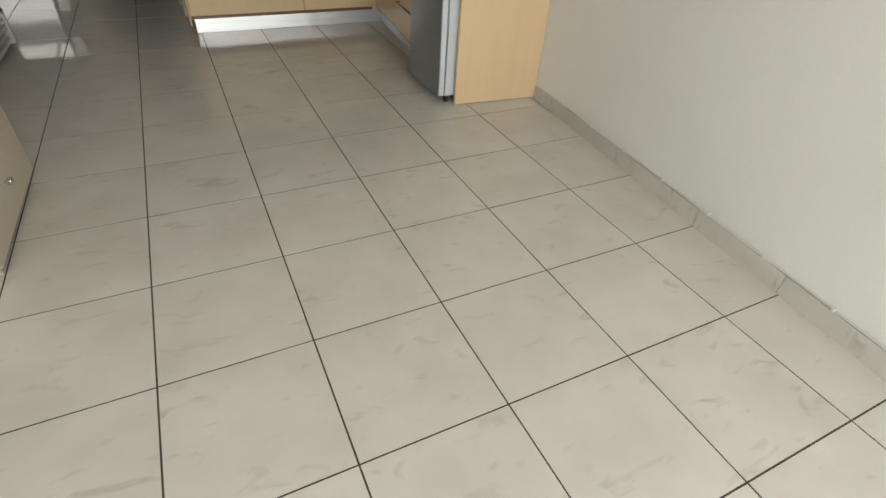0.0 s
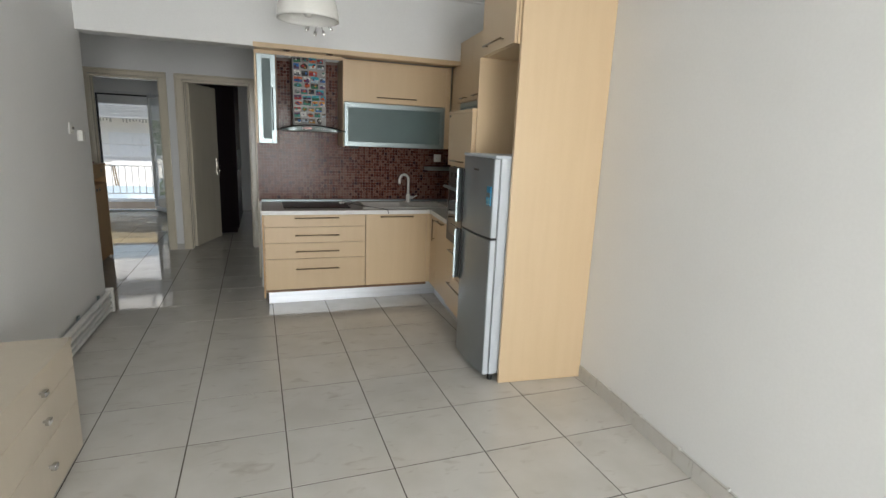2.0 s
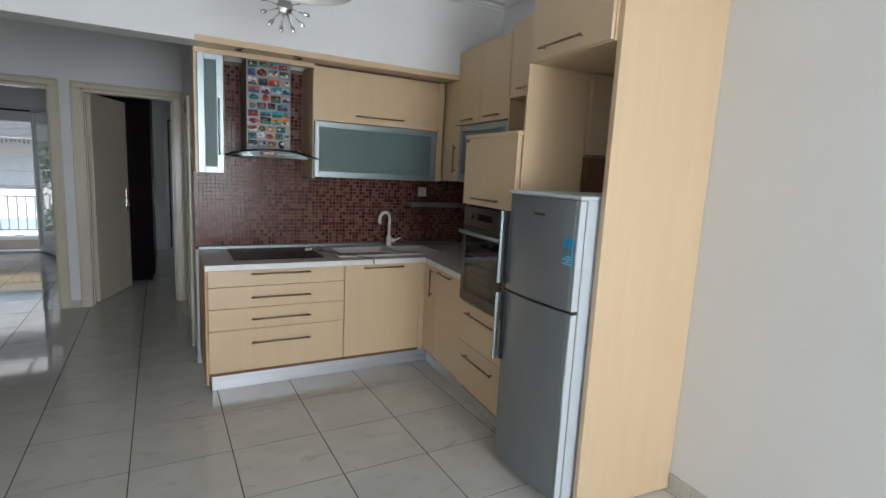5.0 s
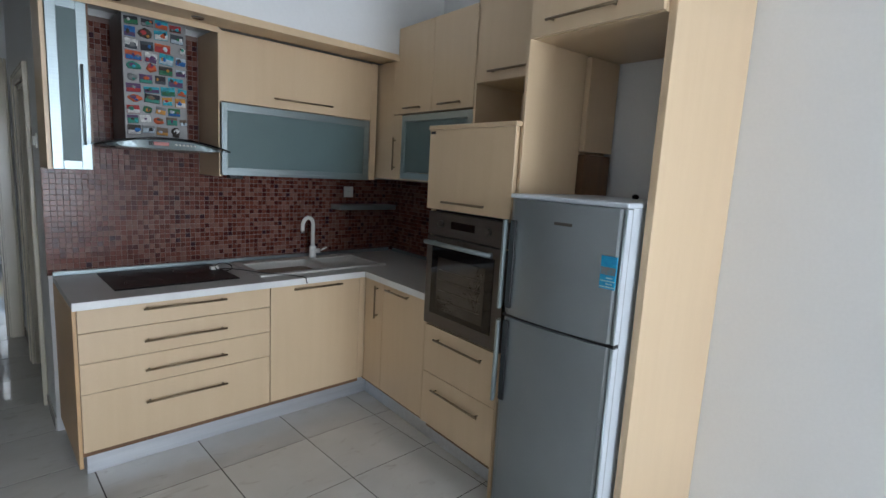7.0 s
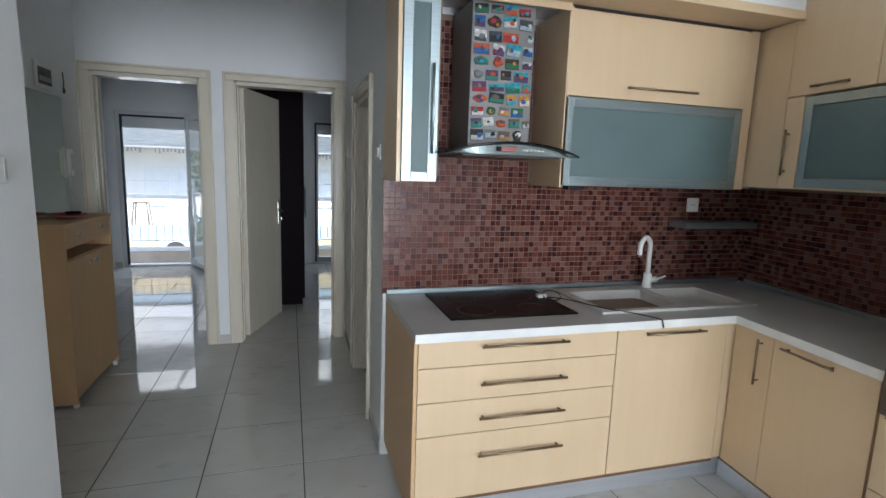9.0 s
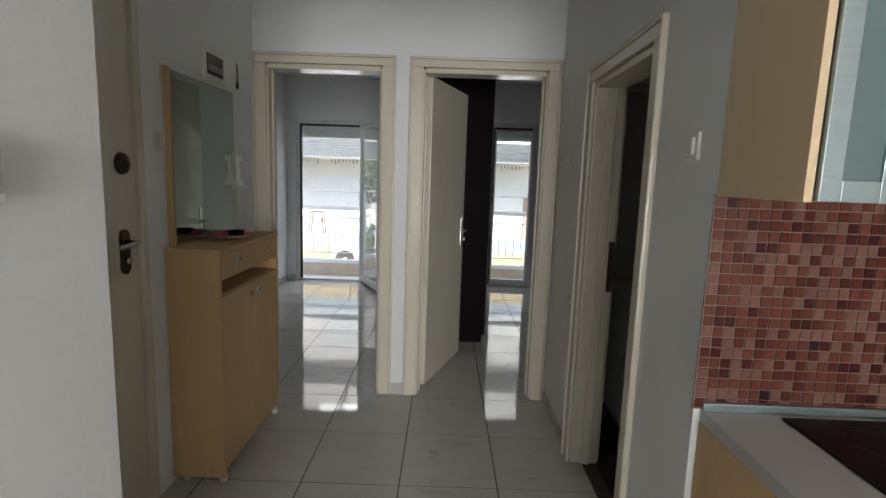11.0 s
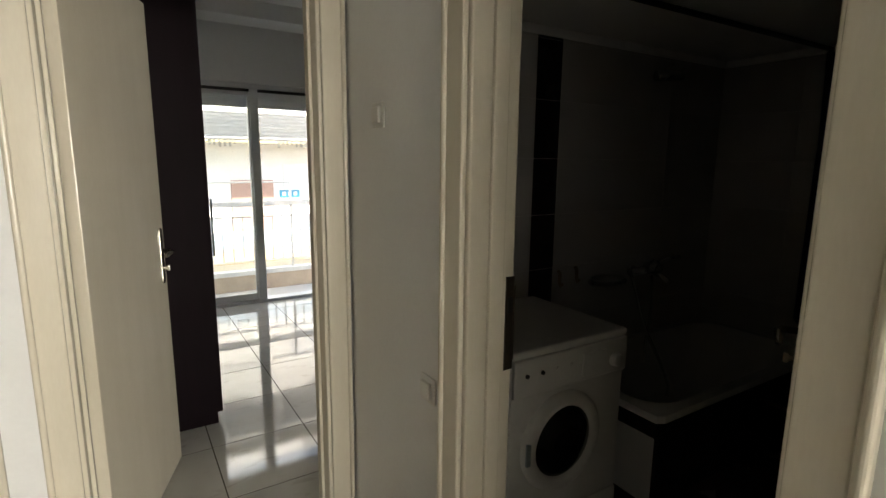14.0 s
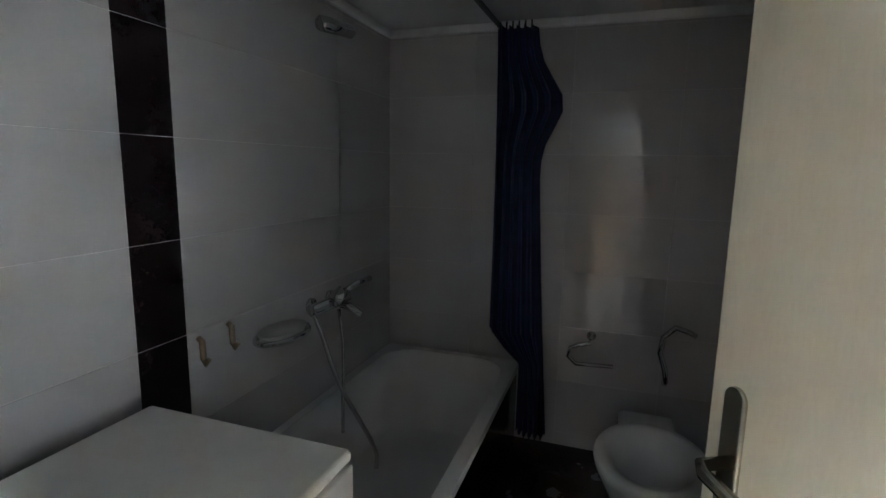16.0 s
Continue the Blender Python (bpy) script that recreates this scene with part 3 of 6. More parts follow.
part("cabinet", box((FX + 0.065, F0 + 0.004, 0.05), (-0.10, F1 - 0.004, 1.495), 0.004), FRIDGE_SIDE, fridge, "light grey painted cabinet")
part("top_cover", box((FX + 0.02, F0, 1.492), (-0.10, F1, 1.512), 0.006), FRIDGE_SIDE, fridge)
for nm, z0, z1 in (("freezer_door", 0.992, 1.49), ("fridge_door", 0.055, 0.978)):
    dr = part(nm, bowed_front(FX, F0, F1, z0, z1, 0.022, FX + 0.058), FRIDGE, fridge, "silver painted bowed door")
    part("edge_trim", box((FX + 0.016, F0 - 0.003, z0 + 0.002), (FX + 0.050, F0 + 0.003, z1 - 0.002), 0.002), FRIDGE_SIDE, dr)
    part("edge_strip", tube([(FX + 0.018, F0 + 0.006, z0 + 0.002), (FX + 0.018, F0 + 0.006, z1 - 0.002)], 0.0045, seg=10), ALU, dr, "bright aluminium edge strip", True)
    hz0, hz1 = (1.02, 1.40) if z0 > 0.5 else (0.60, 0.965)
    bm = prism([(FX - 0.034, F1 - 0.022), (FX - 0.022, F1 - 0.024), (FX + 0.012, F1 - 0.004), (FX + 0.012, F1 + 0.006), (FX - 0.030, F1 - 0.010)], hz0, hz1)
    part("handle", bm, ALU, dr, "long vertical aluminium grip")
    part("grip_recess", box((FX + 0.004, F1 - 0.05, hz0), (FX + 0.014, F1 - 0.022, hz1), 0.003), BLACK, dr)
part("gap_seal", box((FX + 0.022, F0 + 0.004, 0.978), (FX + 0.06, F1 - 0.004, 0.992)), BLACK, fridge)
part("badge", box((FX - 0.0025, 0.92, 1.405), (FX + 0.002, 1.0, 1.417), 0.001), STEEL, fridge)
for y in (F0 + 0.04, F1 - 0.04):
    part("foot", rod((FX + 0.09, y, 0.0), (FX + 0.09, y, 0.052), 0.018), BLACK, fridge)
magnet = thing("fridge_magnet", STAND, "blue photo magnet with a seascape stuck on fridge", "magnet")
part("card", box((FX + 0.0045, 0.726, 1.198), (FX + 0.0105, 0.788, 1.318), 0.0005), surface("sea_blue", (0.02, 0.22, 0.46), (0.03, 0.33, 0.50), 40, 0.3), magnet)
part("picture_band", box((FX + 0.0035, 0.728, 1.250), (FX + 0.0050, 0.786, 1.278), 0.0002), surface("coast_brown", (0.20, 0.16, 0.14), (0.10, 0.20, 0.25), 90, 0.4), magnet)
for k in range(4):
    part("wave", box((FX + 0.0035, 0.728 + 0.010 * (k % 2), 1.203 + k * 0.011), (FX + 0.0050, 0.762 + 0.024 * ((k + 1) % 2), 1.208 + k * 0.011), 0.0002), surface("foam", (0.45, 0.62, 0.60), (0.2, 0.42, 0.45), 80, 0.4), magnet)
pot = thing("small_knob", STAND, "small dark brown knob lying on the fridge top", "knob")
part("ball", shift(lathe([(0, 0), (0.012, 0.001), (0.016, 0.010), (0.011, 0.019), (0, 0.022)], 16), Matrix.Translation((-0.25, 0.93, 1.512))), WENGE, pot, smooth=True)

# ---- worktop, hob, sink, tap ----
p_front = on_run(-0.662, 1.884)
p_wall = on_run(-0.003, 1.884)
p_in = on_run(-0.662, 2.60)
p_corner = on_run(-0.003, 3.29)
top_outline = [(0.165, 5.166), (p_in.x, 5.166), (p_front.x, p_front.y), (p_wall.x, p_wall.y), (p_corner.x, Y_BACK - 0.003), (0.165, Y_BACK - 0.003)]
worktop = thing("worktop", I, "grey laminate worktop with white front edge", "worktop")
slab_top = part("slab", prism([(0.167, 5.1705), (p_in.x + 0.0045, 5.1705), (p_front.x + 0.0045, p_front.y), (p_wall.x, p_wall.y), (p_corner.x, Y_BACK - 0.004), (0.167, Y_BACK - 0.004)], 0.870, CT_Z), WORKTOP, worktop)
part("front_edge", box((0.165, 5.166, 0.868), (p_in.x + 0.001, 5.170, CT_Z + 0.001), 0.0008), EDGE, worktop, "white edge strip")
a, b = Vector((p_in.x, 5.166, 0)), Vector((p_front.x, p_front.y, 0))
d2 = (b - a).normalized()
q = Vector((-d2.y, d2.x, 0)) * 0.004
vs = [a, b, b + q, a + q]
part("side_edge", prism([(v.x, v.y) for v in vs], 0.868, CT_Z + 0.001), EDGE, worktop, "white edge strip")
part("upstand", box((0.165, Y_BACK - 0.022, CT_Z), (2.44, Y_BACK - 0.005, CT_Z + 0.026), 0.004), ALU, worktop, "aluminium sealing strip")
m = part("side_upstand", box((-0.022, 1.886, CT_Z), (-0.005, 3.25, CT_Z + 0.026), 0.004), ALU, worktop, "aluminium sealing strip")
m.matrix_basis = RUN
hob = thing("hob", I, "black ceramic glass hob set in worktop", "hob")
part("glass", box((0.36, 5.325, CT_Z + 0.0005), (0.985, 5.80, CT_Z + 0.008), 0.003), HOB_GLASS, hob)
ring_mat = surface("hob_marking", (0.06, 0.06, 0.06), None, 10, 0.2)
for x, y, r in ((0.52, 5.45, 0.09), (0.52, 5.67, 0.075), (0.81, 5.45, 0.075), (0.81, 5.67, 0.09)):
    part("ring", lathe([(r, CT_Z + 0.0082), (r - 0.004, CT_Z + 0.0085)], 40, centre=(x, y, 0)), ring_mat, hob)

sink = thing("sink", I, "beige composite sink with bowl and drainer", "sink")
SX0, SX1, SY0, SY1 = 1.10, 2.02, 5.30, 5.78


def rounded_rect(x0, x1, y0, y1, r, n=5):
    out = []
    for cx, cy, a0 in ((x1 - r, y1 - r, 0), (x0 + r, y1 - r, 90), (x0 + r, y0 + r, 180), (x1 - r, y0 + r, 270)):
        for i in range(n + 1):
            a = radians(a0 + 90 * i / n)
            out.append((cx + r * math.cos(a), cy + r * math.sin(a)))
    return out


def basin(rim, mid, low, z_rim, z_mid, z_low):
    """An open bowl: three loops of the same length, closed below."""
    bm = bmesh.new()
    loops = [[bm.verts.new((x, y, z)) for x, y in l] for l, z in ((rim, z_rim), (mid, z_mid), (low, z_low))]
    n = len(rim)
    for u, v in zip(loops, loops[1:]):
        for i in range(n):
            bm.faces.new((u[i], u[(i + 1) % n], v[(i + 1) % n], v[i]))
    bm.faces.new(loops[-1])
    return bm


# the slab is cut open under each bowl
for x0, x1 in ((SX0 + 0.03, 1.60), (1.63, 1.99)):
    cutter = new("cut", mesh_of("cut", box((x0, SY0 + 0.035, 0.80), (x1, SY1 - 0.085, 1.0)), WORKTOP))
    md = slab_top.modifiers.new("cut", "BOOLEAN")
    md.operation, md.object, md.solver = "DIFFERENCE", cutter, "EXACT"
    dg = bpy.context.evaluated_depsgraph_get()
    cut_mesh = bpy.data.meshes.new_from_object(slab_top.evaluated_get(dg))
    slab_top.modifiers.clear()
    slab_top.data = cut_mesh
    bpy.data.objects.remove(cutter)
z = CT_Z + 0.012
bm = bmesh.new()
for (x0, x1, y0, y1) in ((SX0, SX1, SY0, SY0 + 0.04), (SX0, SX1, SY1 - 0.09, SY1), (SX0, SX0 + 0.04, SY0 + 0.04, SY1 - 0.09), (1.585, 1.635, SY0 + 0.04, SY1 - 0.09), (SX1 - 0.04, SX1, SY0 + 0.04, SY1 - 0.09)):
    box((x0, y0, CT_Z), (x1, y1, z), bm=bm)
part("rim", bm, SINKSTONE, sink)
part("bowl", basin(rounded_rect(SX0 + 0.035, 1.59, SY0 + 0.036, SY1 - 0.086, 0.04), rounded_rect(SX0 + 0.05, 1.575, SY0 + 0.05, SY1 - 0.10, 0.05), rounded_rect(SX0 + 0.08, 1.55, SY0 + 0.08, SY1 - 0.13, 0.06), z - 0.001, z - 0.12, z - 0.155), SINKSTONE, sink, smooth=True)
part("drainer", basin(rounded_rect(1.63, SX1 - 0.035, SY0 + 0.036, SY1 - 0.086, 0.04), rounded_rect(1.65, SX1 - 0.055, SY0 + 0.055, SY1 - 0.105, 0.05), rounded_rect(1.67, SX1 - 0.075, SY0 + 0.075, SY1 - 0.125, 0.05), z - 0.001, z - 0.035, z - 0.045), SINKSTONE, sink, smooth=True)
part("drain", lathe([(0, 0.004), (0.03, 0.004), (0.038, 0.0)], 24, centre=(1.345, 5.50, z - 0.155)), CHROME, sink, smooth=True)
part("drain_slot", box((1.74, 5.43, z - 0.0445), (1.90, 5.58, z - 0.0405), 0.001), WORKTOP, sink)

tap = thing("kitchen_tap", I, "white swan-neck mixer tap on sink", "tap")
TX, TY = 1.675, 5.735
part("base", lathe([(0, 0), (0.028, 0), (0.028, 0.012), (0.024, 0.02), (0.024, 0.075), (0.019, 0.085), (0, 0.088)], 24, centre=(TX, TY, z)), WHITE_PLASTIC, tap, smooth=True)
pts = [(TX, TY, z + 0.08), (TX - 0.002, TY - 0.002, z + 0.20)]
for k in range(13):
    a = radians(180 * k / 12)
    f = 0.065 * (1 - math.cos(a))
    pts.append((TX - 0.002 - f * 0.88, TY - 0.004 - f * 0.47, z + 0.235 + 0.06 * math.sin(a)))
pts.append((pts[-1][0], pts[-1][1], pts[-1][2] - 0.03))
part("spout", tube(pts, 0.0135, seg=14), WHITE_PLASTIC, tap, smooth=True)
part("aerator", rod((pts[-1][0], pts[-1][1], pts[-1][2] - 0.016), pts[-1], 0.014), CHROME, tap, smooth=True)
bm = rod((TX, TY, z + 0.045), (TX + 0.05, TY - 0.02, z + 0.05), 0.017)
rod((TX + 0.05, TY - 0.02, z + 0.05), (TX + 0.085, TY - 0.05, z + 0.075), 0.006, bm)
part("lever", bm, WHITE_PLASTIC, tap, smooth=True)
plug = thing("power_lead", I, "loose grey power lead hanging across worktop", "cable")
pts = [(0.93 + 0.38 * s, 5.62 - 0.45 * s + 0.03 * math.sin(9 * s), CT_Z + 0.006 + 0.025 * max(0, math.sin(3.1 * s)) * (1 - s)) for s in np.linspace(0, 1, 26)]
pts += [(pts[-1][0] + 0.006, 5.158, CT_Z + 0.004), (pts[-1][0] + 0.010, 5.150, CT_Z - 0.03)]
part("wire", tube(pts, 0.0032, seg=6), BLACK, plug, smooth=True)
bm = tube([(0.99 + 0.05 * math.cos(a), 5.60 + 0.035 * math.sin(a), CT_Z + 0.022 + 0.018 * math.sin(a)) for a in np.linspace(0, 6.0, 20)], 0.003, seg=6)
part("loop", bm, BLACK, plug, smooth=True)
part("connector", box((0.915, 5.60, CT_Z + 0.0085), (0.965, 5.635, CT_Z + 0.028), 0.005), WHITE_PLASTIC, plug)

# ---- wall units along the back wall ----
UY = 5.50
crown = thing("cornice", I, "light maple cornice board with underside panel", "cornice")
part("front_board", box((0.14, Y_BEAM - 0.006, 2.305), (2.06, Y_BEAM + 0.016, 2.345), 0.002), WOOD, crown)
part("underside", box((0.142, Y_BEAM + 0.017, 2.318), (2.06, UY + 0.0, 2.336), 0.001), WOOD, crown)
part("rear_rail", box((0.142, UY - 0.018, 2.285), (0.935, UY - 0.002, 2.317), 0.001), WOOD, crown)
for x in (0.42, 0.80):
    part("downlight", lathe([(0.0, -0.002), (0.026, -0.002), (0.030, -0.006), (0.034, 0.0)], 24, centre=(x, 5.40, 2.318)), CHROME, crown, smooth=True)


def framed_glass_door(parent, x0, x1, z0, z1, y, w=0.04, handle=None):
    """Aluminium-framed frosted door in the x-z plane."""
    dd = part("door", box((x0 + w - 0.004, y + 0.006, z0 + w - 0.004), (x1 - w + 0.004, y + 0.011, z1 - w + 0.004)), FROST, parent, "frosted glass pane")
    for a, b in (((x0, z0), (x0 + w, z1)), ((x1 - w, z0), (x1, z1)), ((x0 + w, z0), (x1 - w, z0 + w)), ((x0 + w, z1 - w), (x1 - w, z1))):
        part("frame_bar", box((a[0], y, a[1]), (b[0], y + 0.02, b[1]), 0.0015), ALU, dd)
    return dd


narrow = thing("narrow_wall_unit", I, "narrow wall unit with aluminium and frosted glass door", "kitchen cabinet")
part("side_panel", box((0.142, UY + 0.012, 1.495), (0.160, Y_BACK - 0.012, 2.315), 0.001), WOOD, narrow)
part("side_panel", box((0.318, UY + 0.022, 1.515), (0.334, Y_BACK - 0.012, 2.315), 0.001), WOOD_DARKER, narrow)
part("floor_board", box((0.160, UY + 0.024, 1.497), (0.318, Y_BACK - 0.012, 1.513), 0.001), WOOD, narrow)
part("back_board", box((0.160, Y_BACK - 0.022, 1.513), (0.318, Y_BACK - 0.012, 2.315)), WOOD, narrow)
for zz in (1.75, 2.02):
    part("shelf", box((0.161, UY + 0.03, zz), (0.317, Y_BACK - 0.023, zz + 0.016), 0.001), WOOD, narrow)
d = framed_glass_door(narrow, 0.163, 0.322, 1.498, 2.29, UY, 0.042)
bar_handle(d, (0.293, UY, 1.62), (0.293, UY, 2.0), (0, -0.022, 0), ALU)

lift = thing("lift_door_wall_unit", I, "wide maple wall unit above frosted glass lift door", "kitchen cabinet")
part("side_panel", box((0.935, UY + 0.0, 1.488), (0.953, Y_BACK - 0.012, 2.31), 0.001), WOOD, lift)
part("body", box((0.955, UY + 0.022, 1.93), (2.03, Y_BACK - 0.012, 2.31), 0.001), WOOD, lift)
part("floor_board", box((0.955, UY + 0.022, 1.50), (1.985, Y_BACK - 0.012, 1.518), 0.001), WOOD, lift)
part("back_board", box((0.955, Y_BACK - 0.026, 1.52), (1.985, Y_BACK - 0.014, 1.92)), WOOD, lift)
d = part("lift_door", box((0.940, UY - 0.002, 1.918), (1.982, UY + 0.018, 2.298), 0.002), WOOD, lift)
bar_handle(d, (1.26, UY, 1.972), (1.665, UY, 1.972), (0, -0.024, 0))
d = framed_glass_door(lift, 0.940, 1.978, 1.497, 1.913, UY, 0.045)
part("grip", box((1.30, UY - 0.014, 1.505), (1.64, UY - 0.001, 1.517), 0.002), ALU, d)
part("filler", box((1.984, UY, 1.50), (2.035, UY + 0.02, 2.31), 0.001), WOOD, lift)
part("cup_hook", box((1.02, 5.56, 1.474), (1.10, 5.62, 1.499), 0.004), BLACK, lift)

# ---- extractor hood with fridge magnets on its chimney ----
hood = thing("extractor_hood", I, "chimney hood with curved smoked glass and steel panel", "extractor hood")
part("chimney", box((0.475, 5.535, 1.66), (0.778, 5.825, 2.30), 0.003), surface("grey_chimney_steel", (0.225, 0.22, 0.215), (0.19, 0.185, 0.18), 14, 0.45, metal=0.35, specular=0.35), hood, "grey steel chimney")
n = 28
bm = bmesh.new()
rows = []
for i in range(n + 1):
    s = -1 + 2 * i / n
    x = 0.628 + 0.315 * s
    zc = 1.672 - 0.048 * s * s
    yf = 5.30 + 0.055 * s * s
    rows.append([bm.verts.new((x, yf, zc)), bm.verts.new((x, 5.82, zc)), bm.verts.new((x, 5.82, zc + 0.007)), bm.verts.new((x, yf, zc + 0.007))])
for u, v in zip(rows, rows[1:]):
    for j in range(4):
        bm.faces.new((u[j], u[(j + 1) % 4], v[(j + 1) % 4], v[j]))
bm.faces.new(rows[0])
bm.faces.new(rows[-1])
part("glass_canopy", bm, SMOKE, hood, "curved smoked glass canopy", False)
edge_pts = [(0.628 + 0.315 * s, 5.297 + 0.055 * s * s, 1.6755 - 0.048 * s * s) for s in np.linspace(-1, 1, 30)]
part("glass_edge", tube(edge_pts, 0.0045, seg=8), BLACK_GLASS, hood, "dark polished glass edge", True)
out = []
for i in range(17):
    s = -1 + i / 8
    out.append((0.628 + 0.27 * s, 1.668 - 0.036 * s * s))
bm = bmesh.new()
vf = [bm.verts.new((x, 5.325 + 0.04 * ((x - 0.628) / 0.27) ** 2, zz)) for x, zz in out]
vb = [bm.verts.new((x, 5.80, zz)) for x, zz in out]
lf = [bm.verts.new((x, 5.345, 1.624)) for x, zz in out]
lb = [bm.verts.new((x, 5.80, 1.622)) for x, zz in out]
for i in range(16):
    bm.faces.new((vf[i], vf[i + 1], vb[i + 1], vb[i]))
    bm.faces.new((vf[i], lf[i], lf[i + 1], vf[i + 1]))
    bm.faces.new((lf[i], lb[i], lb[i + 1], lf[i + 1]))
    bm.faces.new((lb[i], vb[i], vb[i + 1], lb[i + 1]))
for i in (0, 16):
    bm.faces.new((vf[i], vb[i], lb[i], lf[i]))
part("motor_body", bm, ALU, hood, "silver front panel")
part("display", box((0.555, 5.322, 1.638), (0.625, 5.332, 1.656), 0.001), surface("red_display", (0.42, 0.14, 0.12), None, 10, 0.25), hood)
part("display_end", box((0.535, 5.322, 1.638), (0.554, 5.333, 1.656), 0.001), BLACK_GLASS, hood)
for k in range(6):
    part("button", rod((0.66 + k * 0.018, 5.335, 1.646), (0.66 + k * 0.018, 5.322, 1.646), 0.005, seg=12), WHITE_PLASTIC, hood, smooth=True)
part("grease_filter", box((0.40, 5.38, 1.6165), (0.86, 5.76, 1.6215), 0.001), STEEL, hood)

mag_cols = [(0.02, 0.12, 0.34), (0.50, 0.09, 0.02), (0.012, 0.13, 0.05), (0.62, 0.61, 0.58), (0.52, 0.24, 0.03), (0.08, 0.03, 0.10), (0.04, 0.33, 0.40), (0.36, 0.02, 0.02),
            (0.16, 0.16, 0.16), (0.05, 0.04, 0.03), (0.015, 0.015, 0.02), (0.14, 0.09, 0.05), (0.40, 0.47, 0.52), (0.05, 0.06, 0.07), (0.02, 0.20, 0.14)]
mag_mats = [surface("magnet_print", c, tuple(0.5 * v + (0.005, 0.02, 0.04)[i % 3] for v in c), 55, 0.5, fine=0.15, specular=0.2) for i, c in enumerate(mag_cols)]


def blob(w, h, depth, bm=None, cx=0.0, cz=0.0, y=0.0, sides=11):
    """An irregular moulded silhouette standing off the chimney by its depth."""
    bm = bm or bmesh.new()
    rad = [rng.uniform(0.62, 1.0) for _ in range(sides)]
    ring = lambda s, yy: [bm.verts.new((cx + s * r * w * math.cos(2 * math.pi * i / sides), yy, cz + s * r * h * math.sin(2 * math.pi * i / sides))) for i, r in enumerate(rad)]
    a, c, d = ring(1.0, y), ring(0.95, y - 0.65 * depth), ring(0.66, y - depth)
    for lo, hi in ((a, c), (c, d)):
        for i in range(sides):
            bm.faces.new((lo[i], lo[(i + 1) % sides], hi[(i + 1) % sides], hi[i]))
    bm.faces.new(d)
    bmesh.ops.recalc_face_normals(bm, faces=bm.faces)
    return bm


zc = 2.285
rng = random.Random(11)
while zc > 1.715:
    hrow = rng.uniform(0.040, 0.052)
    x = 0.484
    while x < 0.745:
        w = min(rng.uniform(0.050, 0.078), 0.774 - x)
        if w < 0.034:
            break
        if rng.random() < 0.06:
            x += 0.035
            continue
        hh = hrow * rng.uniform(0.72, 1.06)
        turn = Matrix.Rotation(rng.gauss(0, 0.07), 4, "Y")
        mg = thing("souvenir_magnet", Matrix.Translation((x + w / 2, 5.5345, zc - hrow / 2 + rng.gauss(0, 0.003))) @ turn, "small painted souvenir magnet stuck on hood chimney", "magnet", "magnets on the hood")
        pick = lambda: mag_mats[rng.randrange(15)]
        ww, dp = (w - 0.002) / 2, rng.uniform(0.003, 0.008)
        if rng.random() < 0.78:
            part("plaque", box((-ww, -dp, -hh / 2), (ww, 0, hh / 2), 0.0015), pick(), mg)
            cut = rng.uniform(-0.15, 0.2) * hh
            part("ground_band", box((-ww * 0.95, -dp - 0.001, -hh * 0.46), (ww * 0.95, -dp + 0.001, cut), 0.0005), pick(), mg)
            part("motif", blob(ww * rng.uniform(0.25, 0.6), hh * rng.uniform(0.18, 0.34), 0.0025, None, rng.uniform(-0.4, 0.4) * ww, rng.uniform(-0.1, 0.12) * hh, -dp - 0.0005), pick(), mg)
            if rng.random() < 0.5:
                sx = rng.choice((-1, 1)) * ww * 0.55
                part("motif", blob(ww * 0.3, hh * 0.22, 0.002, None, sx, rng.uniform(-0.2, 0.2) * hh, -dp - 0.0005), pick(), mg)
        else:
            part("figure", blob(ww * 1.08, hh * 0.58, dp + 0.003), pick(), mg)
            part("motif", blob(ww * 0.6, hh * 0.3, 0.0025, None, rng.uniform(-0.3, 0.3) * ww, rng.uniform(-0.2, 0.2) * hh, -dp - 0.002), pick(), mg)
            part("motif", blob(ww * 0.3, hh * 0.2, 0.0025, None, rng.uniform(-0.5, 0.5) * ww, rng.uniform(-0.3, 0.3) * hh, -dp - 0.003), pick(), mg)
        x += w + rng.uniform(0.004, 0.014)
    zc -= hrow + 0.007

# ---- wall units on the skew wall ----
UX = -0.385
wall_r = thing("side_wall_unit", RUN, "tall maple wall unit with frosted glass door and open shelf", "kitchen cabinet")
part("upper_body", box((UX + 0.02, 1.90, 1.955), (-0.01, 2.93, 2.515), 0.001), WOOD, wall_r)
part("lower_back", box((-0.03, 1.90, 1.52), (-0.01, 2.9, 1.95)), WOOD, wall_r)
part("lower_floor", box((UX + 0.022, 1.90, 1.515), (-0.03, 2.9, 1.532), 0.001), WOOD, wall_r)
for nm, y0, y1 in (("door", 1.902, 2.30), ("door", 2.30, 2.727)):
    d = run_front(nm, wall_r, UX, y0, y1, 1.955, 2.515)
    if y0 < 2:
        bar_handle(d, (UX, 2.00, 1.992), (UX, 2.21, 1.992), (-0.024, 0, 0))
    else:
        bar_handle(d, (UX, 2.40, 1.988), (UX, 2.585, 1.988), (-0.024, 0, 0))
part("filler", box((UX + 0.001, 2.727, 1.515), (UX + 0.019, 2.965, 2.312), 0.001), WOOD, wall_r)
d = run_front("narrow_door", wall_r, UX, 2.625, 2.727, 1.515, 1.952)
bar_handle(d, (UX, 2.69, 1.58), (UX, 2.69, 1.80), (-0.022, 0, 0))
w = 0.042
pane = part("glass_door", box((UX + 0.006, 1.94, 1.57), (UX + 0.011, 2.59, 1.90)), FROST, wall_r, "frosted glass pane in aluminium frame")
